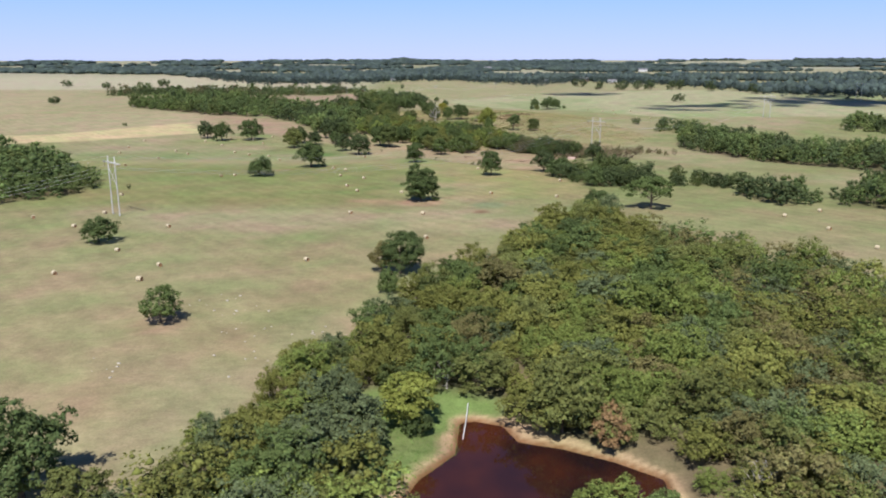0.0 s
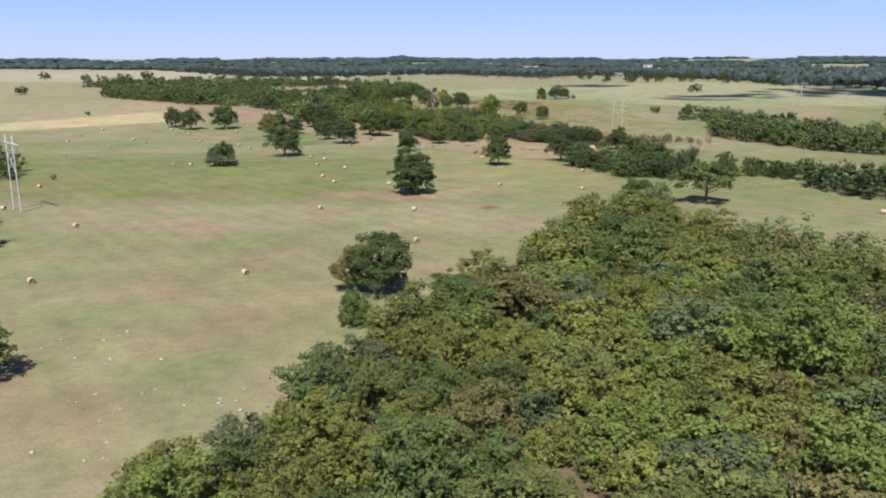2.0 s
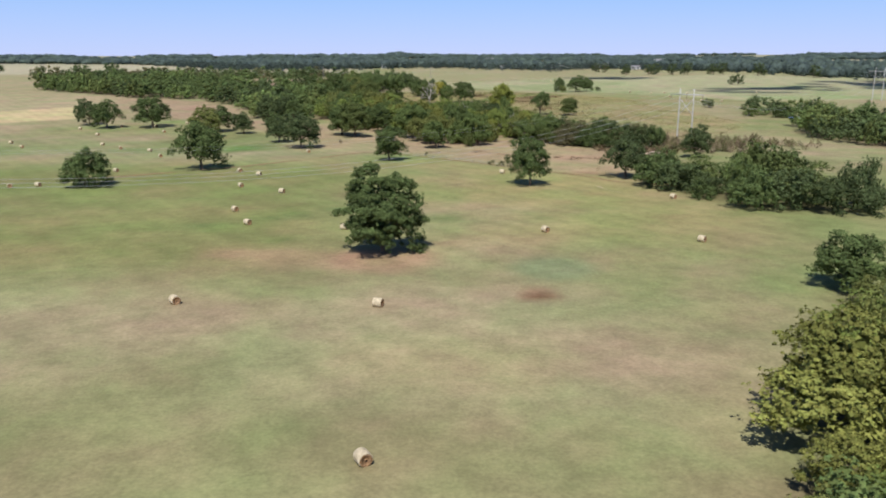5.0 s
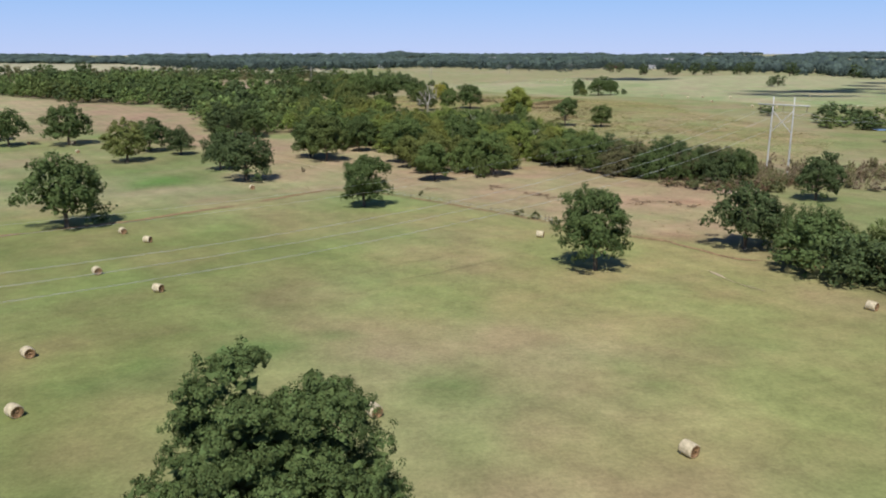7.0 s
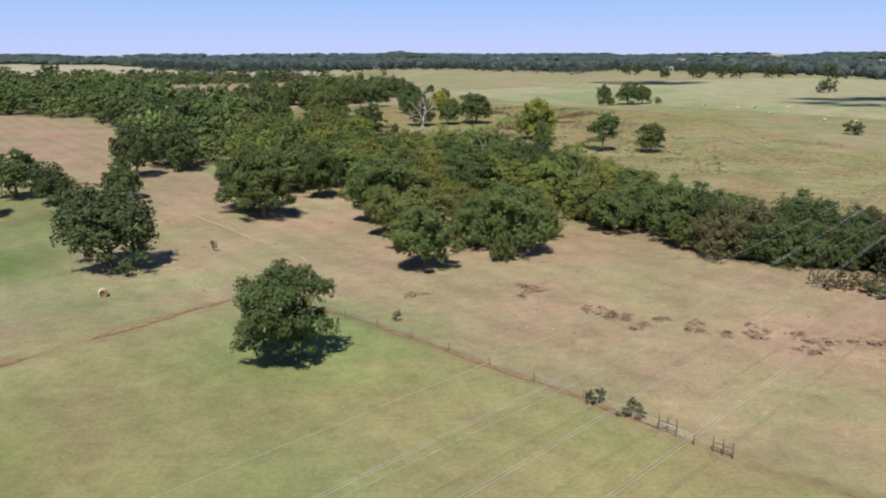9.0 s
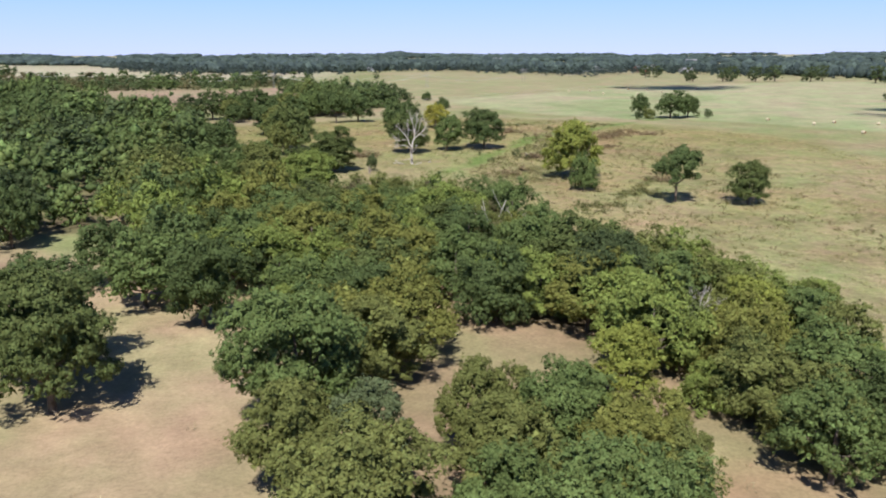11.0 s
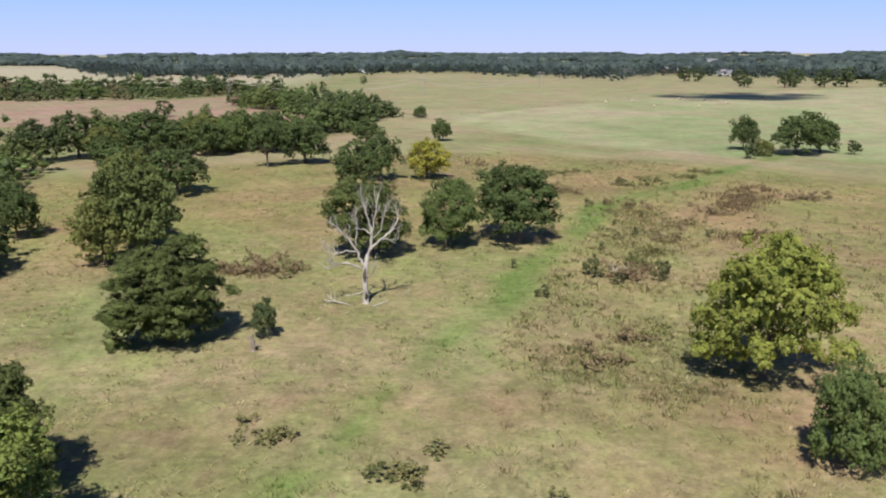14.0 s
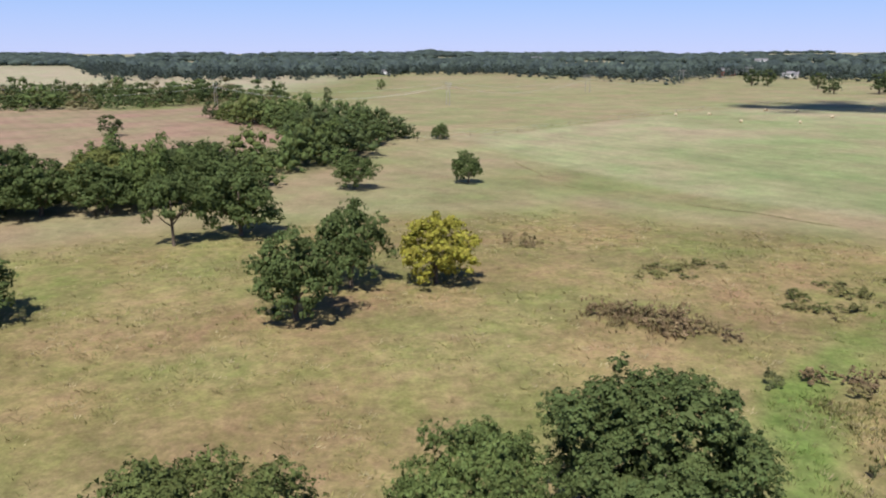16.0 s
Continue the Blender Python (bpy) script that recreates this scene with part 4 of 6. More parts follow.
tree(-46, 625, 9, 9.5, "oak", GREEN, R)
tree(-63, 668, 11, 11, "oak_b", GREEN, R)
tree(-68, 691, 8, 9, "oak", GREEN, R)
tree(-60, 722, 12, 11, "oak", GREEN, R)
tree(-21.3, 811.4, 9, 7.8, "oak_b", GREEN, R)
tree(92, 796, 8.2, 9.8, "oak", GREEN, R)
tree(103, 785.5, 15, 11.8, "oak_b", GREEN, R)
tree(112, 790, 10, 10, "oak", GREEN, R)
tree(92.5, 782.5, 5.6, 5, "low_tree", OLIVE, R)
tree(-7.5, 901.5, 6, 5, "low_tree", GREEN, R)
tree(-60, 1184, 6.6, 7, "far_oak", GREEN, R)
# far, single trees
for fx, fy, fw, fh in ((-576, 1228, 17, 11), (-495, 1174, 13, 10), (-429, 1228, 20, 12.5), (-419, 857, 13, 8), (-256, 637, 4, 2.6), (120, 786, 4, 4), (87, 777, 4, 4), (159, 650, 8, 5)):
    tree(fx, fy, fw, fh, "far_elm", DARK, "far off in the pasture", "far trees")
for fx, fy, fw, fh in ((250, 1145, 16, 12), (263, 1160, 14, 13), (281, 1150, 15, 13), (300, 1155, 18, 14), (330, 1150, 15, 13), (345, 1160, 15, 14), (372, 1120, 18, 14), (410, 1060, 16, 13), (225, 1150, 12, 9),
                       (268, 900, 12, 9), (262, 896, 9, 8), (-118, 905, 9, 7), (-105, 968, 8, 7), (-70, 1040, 5, 9), (205, 1240, 14, 12), (218, 1245, 12, 12), (236, 1200, 12, 11)):
    tree(fx, fy, fw, fh, "far_oak", DARK, "in a loose row far off", "far trees")


# ---- woods ----
LOW = [crown_arrays(40 + i, 13, 5, 1500, 0.22, s, OCTA, 4) for i, s in enumerate(("round", "low", "round", "low", "low"))]
SMALL = [crown_arrays(50 + i, 12, 5, 760, 0.28, s, OCTA, 3) for i, s in enumerate(("low", "round", "low"))]
MINI = [crown_arrays(60 + i, 10, 4, 380, 0.32, s, OCTA, 2) for i, s in enumerate(("low", "round", "low"))]

THICK = [crown_arrays(46 + i, 18, 5, 3000, 0.23, s, None, 6) for i, s in enumerate(("low", "round", "low", "round"))]


def scatter(seed, poly, gap, avoid=(), inset=0.15):
    """Places in a polygon, no two nearer than gap."""
    rng = np.random.default_rng(seed)
    p = np.asarray(poly, float)
    lo, hi = p.min(0), p.max(0)
    tries = rng.uniform(lo, hi, (int(np.prod(hi - lo) / gap**2 * 9), 2))
    ok = edge_distance(tries[:, 0], tries[:, 1], poly) < -gap * inset
    for a, margin in avoid:
        ok &= edge_distance(tries[:, 0], tries[:, 1], a) > margin
    cells, out = {}, []
    for q in tries[ok]:
        k = (int(q[0] // gap), int(q[1] // gap))
        if all((q[0] - o[0]) ** 2 + (q[1] - o[1]) ** 2 > gap * gap for i in (-1, 0, 1) for j in (-1, 0, 1) for o in cells.get((k[0] + i, k[1] + j), ())):
            cells.setdefault(k, []).append(q)
            out.append(q)
    return np.array(out)


def wood(name, label, places, shapes, widths, heights, palette, seed, sink=0.0):
    """All the trees of a wood joined: nobody could count them."""
    rng = np.random.default_rng(seed)
    vs, ts, qs, cs, n = [], [], [], [], 0
    zs = height(places[:, 0], places[:, 1])
    for (x, y), z in zip(places, zs):
        v, t, q = shapes[rng.integers(len(shapes))]
        f = rng.uniform(0.6, 1.36)
        a, w, h = rng.uniform(0, 6.28), f * rng.uniform(*widths) / 12, f * rng.uniform(*heights) / 11
        ca, sa = math.cos(a) * w, math.sin(a) * w
        vs.append(np.stack([v[:, 0] * ca - v[:, 1] * sa + x, v[:, 0] * sa + v[:, 1] * ca + y, v[:, 2] * h + z - sink], -1).astype(np.float32))
        ts.append(t + n)
        qs.append(q + n)
        mood = field(np.array([x]), np.array([y]), 26, seed, 2)[0]
        c = np.array(palette[min(int((mood * 1.5 - 0.25 + rng.normal() * 0.22).clip(0, 0.999) * len(palette)), len(palette) - 1)]) * rng.uniform(0.82, 1.28)
        cs.append(np.broadcast_to(c, (len(v), 3)).astype(np.float32))
        n += len(v)
    ob = new(name, mesh_of(name, np.concatenate(vs), [np.concatenate(ts), np.concatenate(qs)], [M_LEAF], None, False, tint=np.concatenate(cs)))
    return tagged(ob, label, "woodland", kind="stuff")


MIXED = (MID, SAGE, MID, OLIVE, MID, GOLD, LIGHT, SAGE, LIGHT, GOLD, HOLLY, SAGE, LIGHT, MID, OLIVE, GOLD)
MIXED_DRY = (MID, SAGE, OLIVE, LIGHT, GOLD, OLIVE, LIGHT, GOLD, SAGE, BROWN, OLIVE, GOLD, LIGHT, OLIVE, BROWN, GOLD)
CREEK_NEAR = (MID, HOLLY, OLIVE, MID, GREEN, OLIVE, MID, LIGHT, HOLLY, LIGHT, MID, GOLD)
CREEK = (GREEN, DARK, GREEN, HOLLY, MID, GREEN, MID, GREEN)
BELT = (DARK, GREEN, DARK, GREEN, HOLLY, GREEN, DARK, MID)
rng = np.random.default_rng(70)
spots = scatter(1, WOOD_POND, 4.7, ((POND, 2.8), (BANK, 2.4)), 0.6)
near = (spots[:, 0] < 9) & (spots[:, 1] > 88)
middle = (spots[:, 0] < 62) & (spots[:, 1] > 88) & ~near
for k, (x, y) in enumerate(spots[near]):
    mood = field(np.array([x]), np.array([y]), 26, 71, 2)[0] * 1.5 - 0.25 + rng.normal() * 0.4
    edge = float(edge_distance(np.array([x]), np.array([y]), WOOD_POND)[0])
    size = rng.uniform(0.7, 1.22) * (1.0 if edge < -5 else 0.85)
    tree(x, y, 8.9 * size, 7.2 * size * rng.uniform(0.8, 1.2), ("wood_a", "wood_b", "wood_c", "wood_d")[k % 4], (MIXED_DRY if x > 2 + 0.1 * (y - 120) and k % 3 else MIXED)[int(min(max(mood, 0), 0.999) * 16)], "in the scrubby wood by the pond", "pond wood")
tree(56, 283.5, 9.5, 7.7, "oak", GREEN, "at the tip of the scrubby wood")
tree(39, 228, 9.0, 7.6, "oak_b", GREEN, "over the scrub of the pond wood")
tree(50, 240, 8.4, 7.4, "low_tree", GREEN, "over the scrub of the pond wood")
wood("woodland", "scrubby wood of green, olive and rust-tinged crowns by a pond", spots[middle], THICK, (6.8, 10.8), (5.0, 7.8), MIXED_DRY, 70, 0.2)
wood("woodland", "dense scrubby wood of green, olive and yellowing crowns", spots[~near & ~middle], LOW, (7.5, 12), (5.2, 8.6), MIXED_DRY, 71, 0.6)
rng = np.random.default_rng(72)
spots = np.concatenate([scatter(2, RIVER_WOOD, 5.2, ((CLEARING, 4.4), (GAP, 3.0), (FRONT, 1.0)), 0.5), scatter(6, RIVER_ARM, 5.0)])
back = (spots[:, 0] < -28) & (spots[:, 1] > 548)
for k, (x, y) in enumerate(spots[~back]):
    mood = field(np.array([x]), np.array([y]), 22, 72, 2)[0] * 1.5 - 0.25 + rng.normal() * 0.2
    edge = float(edge_distance(np.array([x]), np.array([y]), RIVER_WOOD)[0])
    size = rng.uniform(0.8, 1.15) * (1.0 if edge < -6 or edge > 0 else 0.82)
    kind = ("creek_a", "creek_b", "creek_c")[k % 3]
    color = CREEK_NEAR[int(min(max(mood, 0), 0.999) * len(CREEK_NEAR))]
    if x > 44 and y < 492:
        kind, color, size = "creek_b", (GREEN, DARK, DUN, GREEN)[k % 4], size * 0.9
    elif x > 17 and y > 546:
        if k % 3 == 0:
            continue
        size, color = size * 0.6, (OLIVE, LIGHT, GOLD, MID, BROWN)[k % 5]
    elif x > 30 and y > 500:
        size, color = size * 0.9, (OLIVE, LIGHT, GOLD, GREEN, OLIVE, LIGHT, MID)[k % 7]
    if y > 576 or float(edge_distance(np.array([x]), np.array([y]), STEMS)[0]) < 0:
        size, color = size * 0.8, (OLIVE, MID, GOLD, SAGE, OLIVE, DUN)[k % 6]
    tree(x, y, 11.2 * size, 9.8 * size * rng.uniform(0.85, 1.15), kind, color, "in the creek wood", "creek wood")
wood("woodland", "creek wood of mixed green and olive crowns", spots[back], THICK, (8, 12.4), (8, 12), CREEK_NEAR, 69, 0.2)
wood("woodland", "broad dark green creek wood reaching far off", scatter(3, WOOD_LEFT, 9.0), SMALL, (10, 15), (9, 12.5), CREEK, 73, 1.3)
wood("woodland", "dark green wood on a pasture's edge", scatter(4, WOOD_WEST, 7.2), MINI, (10, 14.5), (8, 11), CREEK, 74, 1.3)
for k, (belt, gap, high) in enumerate(((BELT_A, 6.4, (6.5, 10.5)), (BELT_B, 6.6, (7, 10.5)), (BELT_C, 6, (7, 10)), (BELT_D, 7, (8, 12)), (WOOD_EAST, 7.2, (8, 11.5)), (CLUMP_EAST, 7, (6, 9)), (WOOD_FAR_EAST, 10, (8, 11)),
                                       (WOOD_NORTH, 6.2, (6.5, 11)), (WOOD_HEDGE, 7.5, (7, 10)), (HEDGE_NORTH, 5.5, (5, 9.5)))):
    wood("tree_belt", "belt of dark green bushy trees between pastures", scatter(10 + k, belt, gap), THICK if k < 2 else SMALL, (7.5, 13.5), high, BELT, 80 + k, 1.0)
wood("woodland", "far dark green wood beyond a brown field", scatter(30, WOOD_FAR_LEFT, 9), MINI, (10, 18), (6, 11.5), (DARK, GREEN, DUN, GREEN, DARK), 95, 1.8)

# ---- far woods: clumped crowns out to the ridge ----
TINY = []
for i in range(3):
    v, t, q = crown_arrays(90 + i, 6, 3, 60, 0.6, "low", OCTA)
    TINY.append((v, np.concatenate([t, q])))


def far_wood(name, label, y0, y1, gap, width, high, mesh, seed, open_share):
    rng = np.random.default_rng(seed)
    half = 0.62 * y1 + 120
    k = int((y1 - y0) * 2 * half / gap**2)
    x, y = rng.uniform(-half, half, k), rng.uniform(y0, y1, k)
    keep = np.abs(x) < 0.62 * y + 120
    front = np.interp(x, [-2000, -700, -420, -300, -120, -50, 40, 150, 250, 380, 430, 520, 2000], [2300, 2000, 1500, 1300, 1350, 1480, 1430, 1250, 1420, 1250, 960, 900, 1000])
    front = np.where(x < -300, front, front + (field(x, y, 120, 7, 2) - 0.5) * 60)
    keep &= y > front
    bare = field(x, y * 0.7, 240, seed + 9, 3)
    depth = np.clip((y - front) / 500, 0, 1)
    keep &= bare > open_share * depth
    x, y = x[keep], y[keep]
    z = height(x, y)
    cv, cf = mesh
    vs, fs, cs, n = [], [], [], 0
    lead = (y - front[keep]) < 110
    for i in range(len(x)):
        w, h = rng.uniform(*width), rng.uniform(*high)
        if lead[i] and y0 < 1000:
            tv, tf = TINY[rng.integers(3)]
            vs.append(tv * (w / 12, w / 12, h / 11) + (x[i], y[i], z[i] - 0.5))
            fs.append(tf + n)
        else:
            tv = cv * (1 + 0.22 * rng.normal(size=(len(cv), 1)).clip(-1.4, 1.4))
            vs.append(tv * (w / 2, w / 2, h * 0.6) + (x[i], y[i], z[i] + h * 0.42))
            fs.append(cf + n)
        n += len(tv)
        # crown colours shifted from green to blue-grey, with distance haze painted in
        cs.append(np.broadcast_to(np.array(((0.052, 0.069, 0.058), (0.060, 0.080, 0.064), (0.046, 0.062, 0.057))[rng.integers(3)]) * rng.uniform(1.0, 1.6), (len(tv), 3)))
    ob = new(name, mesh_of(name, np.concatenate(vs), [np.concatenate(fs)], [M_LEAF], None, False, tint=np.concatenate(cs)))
    return tagged(ob, label, "woodland", kind="stuff")


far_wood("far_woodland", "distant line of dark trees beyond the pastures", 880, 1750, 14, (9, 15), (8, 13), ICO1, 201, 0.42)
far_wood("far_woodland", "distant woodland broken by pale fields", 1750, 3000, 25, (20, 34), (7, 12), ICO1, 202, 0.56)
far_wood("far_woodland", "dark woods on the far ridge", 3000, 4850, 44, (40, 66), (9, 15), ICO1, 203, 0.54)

# ---- hay bales ----
def bale_template():
    top = new("hay_bale")
    s = Shape()
    prof = [(-0.74, 0.66), (-0.70, 0.73), (-0.6, 0.76), (-0.2, 0.765), (0.2, 0.765), (0.6, 0.76), (0.70, 0.73), (0.74, 0.66)]
    rng = np.random.default_rng(9)
    a = np.linspace(0, 2 * np.pi, 28, endpoint=False)
    v = np.array([[(px, r * (1 + 0.012 * rng.normal()) * math.cos(t), r * math.sin(t) * 0.96 + 0.72) for t in a] for px, r in prof]).reshape(-1, 3)
    i, j = np.meshgrid(np.arange(len(prof) - 1), np.arange(28), indexing="ij")
    s.add(v, np.stack([i * 28 + j, (i + 1) * 28 + j, (i + 1) * 28 + (j + 1) % 28, i * 28 + (j + 1) % 28], -1).reshape(-1, 4))
    part("rolled_hay", s.mesh("rolled_hay", [M_STRAW], True), top)
    for sgn in (-1, 1):
        e = Shape()
        rings = [0.67, 0.5, 0.48, 0.3, 0.28, 0.1]
        depth = [0.0, 0.02, -0.015, 0.02, -0.015, 0.015]
        ev = np.array([[(sgn * (0.735 + d), r * math.cos(t), r * math.sin(t) * 0.96 + 0.72) for t in a] for r, d in zip(rings, depth)]).reshape(-1, 3)
        i, j = np.meshgrid(np.arange(5), np.arange(28), indexing="ij")
        e.add(ev, np.stack([i * 28 + j, (i + 1) * 28 + j, (i + 1) * 28 + (j + 1) % 28, i * 28 + (j + 1) % 28], -1).reshape(-1, 4))
        e.f.setdefault(28, []).append(np.array([[140 + t for t in range(28)]]))
        part("straw_end", e.mesh("straw_end", [M_STRAW_END], False), top, "brown coiled end of the roll")
    return top


BALE = []


def bale(x, y):
    turn = -38 + 24 * math.sin(x * 12.9 + y * 7.3)
    place = pose(x, y, ground_z(x, y) - 0.03, 0, 0, turn) @ Matrix.Scale(0.9, 4)
    if not BALE:
        BALE.append(bale_template())
        BALE[0].matrix_basis = place
        ob = BALE[0]
    else:
        ob = copy_thing(BALE[0], place)
    tagged(ob, "round bale of pale straw-coloured hay on mown grass", "hay bale", "round bales in the pastures")


bale(-75, 187); bale(-99, 193); bale(-75, 201); bale(-37, 207); bale(-93, 218); bale(126, 221)
bale(-5, 235); bale(125, 248); bale(-90, 252); bale(-121, 252); bale(-142, 267); bale(120, 270)
bale(-7, 275); bale(-33, 276); bale(-121, 276); bale(137, 280); bale(46, 312); bale(-131, 316)
bale(20, 320); bale(-17, 322); bale(-36, 327); bale(-5, 327); bale(-42, 341); bale(54, 357)
bale(-37, 365); bale(-106, 373); bale(-49, 374); bale(-100, 375); bale(-49, 394); bale(18, 398)
bale(-56, 401); bale(-91, 401); bale(-167, 411); bale(-91, 437); bale(-162, 446); bale(-45, 452)
bale(-101, 455); bale(-114, 462); bale(-152, 467); bale(-195, 473); bale(-126, 475); bale(-164, 482)
bale(-201, 503); bale(-144, 513); bale(-120, 525); bale(-162, 537); bale(-204, 538); bale(-131, 546)
bale(-147, 546); bale(-121, 560); bale(182, 694); bale(171, 700); bale(157, 725); bale(178, 754)
bale(152, 754); bale(163, 760); bale(233, 767); bale(141, 773); bale(130, 959); bale(108, 961)
bale(152, 982); bale(90, 991); bale(105, 994); bale(150, 1014); bale(137, 1017); bale(189, 1025)
bale(409, 1135)

# ---- power line ----
TOWERS = [(-323, 61), (-116, 274), (93.2, 479.5), (286, 701), (480, 921)]
SECOND = [(-330, 1075), (-125, 1037), (-10, 1050), (75, 1160), (162, 1272), (250, 1384)]
ARM_Z, TOP_Z = 18.6, 20.8


def tower(x, y, way, k=1.0, wood_grey=None):
    """An H-frame: two poles, a crossarm, an X brace and three strings of insulators."""
    top = new("power_line_tower")
    for s in (-1, 1):
        p = Shape()
        p.tube([(2.85 * s, 0, -1.5), (2.85 * s, 0, 6), (2.8 * s, 0, 14), (2.75 * s, 0, TOP_Z)], [0.24, 0.21, 0.18, 0.13], 10)
        part("pole", p.mesh("pole", [wood_grey or M_POLE], True), top)
    arm = Shape()
    arm.box((-6.8, -0.27, ARM_Z - 0.14), (6.8, -0.14, ARM_Z + 0.14))
    arm.box((-6.8, 0.14, ARM_Z - 0.14), (6.8, 0.27, ARM_Z + 0.14))
    part("crossarm", arm.mesh("crossarm", [M_POLE]), top)
    for s in (-1, 1):
        b = Shape()
        b.tube([(-2.8 * s, 0.18 * s, 11.2), (0, 0.18 * s, 14.2), (2.8 * s, 0.18 * s, 17.2)], [0.09] * 3, 6)
        part("brace", b.mesh("brace", [M_POLE], True), top)
    for ix in (-6.2, 0, 6.2):
        ins = Shape()
        zz = np.linspace(ARM_Z - 0.1, ARM_Z - 1.7, 17)
        ins.tube([(ix, 0, z) for z in zz], [0.04 if i % 2 else 0.13 for i in range(17)], 8)
        part("insulator", ins.mesh("insulator", [M_GLASSY], True), top)
    top.matrix_basis = pose(x, y, ground_z(x, y), 0, 0, math.degrees(math.atan2(-way[0], way[1])))
    top.scale = (k, k, k)
    return tagged(top, "grey two-pole transmission tower with a crossarm and brace", "power tower", "transmission towers")


def tower_line(spots, k, wire):
    made = []
    for i, (x, y) in enumerate(spots):
        a, b = spots[max(i - 1, 0)], spots[min(i + 1, len(spots) - 1)]
        way = np.array([b[0] - a[0], b[1] - a[1]], float)
        way /= np.linalg.norm(way)
        tower(x, y, way, k, M_OLD if k < 1 else None)
        made.append((np.array([x, y, ground_z(x, y)]), np.array([way[1], -way[0], 0])))
    for (p, u), (q, v) in zip(made, made[1:]):
        for off, z, sag, pair in ((-6.2, ARM_Z - 1.8, 11.2, 0.14), (0, ARM_Z - 1.8, 11.2, 0.14), (6.2, ARM_Z - 1.8, 11.2, 0.14), (-3, TOP_Z, 9.0, 0), (3, TOP_Z, 9.0, 0)):
            s = Shape()
            for d in ((-pair, pair) if pair else (0,)):
                a, b = p + u * (off + d) * k + (0, 0, z * k), q + v * (off + d) * k + (0, 0, z * k)
                t = np.linspace(0, 1, 25)[:, None]
                pts = a + (b - a) * t - np.array([0, 0, sag * k]) * (4 * t * (1 - t))
                s.tube(pts, [wire if pair else wire * 0.7] * 25, 4)
            ob = new("power_line", s.mesh("power_line", [M_WIRE], True))
            tagged(ob, "thin sagging bare metal conductor strung between towers", "power line", "power line conductors", "structure")


tower_line(TOWERS, 1.0, 0.013)
tower_line(SECOND, 0.55, 0.015)

# ---- the bleached dead tree ----
def branch(s, rng, a, way, length, r, level, rise=0.05):
    way = way / np.linalg.norm(way)
    pts, k = [a], 5
    for i in range(k):
        bend = rng.normal(size=3) * 0.15 + np.array([0, 0, rise])
        way = way + bend
        way /= np.linalg.norm(way)
        pts.append(pts[-1] + way * length / k)
    s.tube(pts, np.linspace(r, r * 0.42, k + 1), 7 if level < 2 else 4)
    if level < 3:
        for i in range(3 if level else 4):
            j = 2 + i % 4
            side = np.cross(way, rng.normal(size=3))
            side /= np.linalg.norm(side)
            branch(s, rng, pts[min(j, k)], way * 0.7 + side * 0.85 + np.array([0, 0, 0.15]), length * rng.uniform(0.38, 0.6), r * 0.5, level + 1, rise)


DEAD_LIMBS = (
    ((-0.3, 5.2), (-1.0, 7.0), (-1.8, 8.6), (-3.2, 10.0), (-4.4, 11.3)), ((-0.4, 4.6), (-1.6, 5.4), (-3.2, 5.6), (-4.2, 5.0), (-5.2, 4.9)),
    ((-1.0, 6.9), (-2.6, 7.1), (-4.0, 6.7), (-4.5, 7.0)), ((0.3, 6.2), (0.9, 8.0), (0.8, 10.0), (0.3, 11.8), (-0.2, 13.2)), ((0.9, 8.0), (1.2, 10.0), (1.5, 12.4), (1.9, 14.2)),
    ((0.7, 7.2), (2.2, 8.6), (3.4, 9.4), (4.2, 10.6), (4.4, 11.8)), ((1.1, 8.8), (2.2, 9.8), (2.4, 11.4), (3.0, 12.6)), ((0.8, 9.4), (-0.4, 10.0), (-1.2, 10.2)),
    ((-1.2, 7.4), (-0.9, 9.4), (-1.0, 11.8)), ((0.0, 2.0), (-0.9, 1.4), (-2.8, 1.2)), ((0.1, 3.2), (1.1, 4.3), (1.6, 5.6)), ((2.2, 8.6), (3.0, 8.4), (4.0, 7.8)))


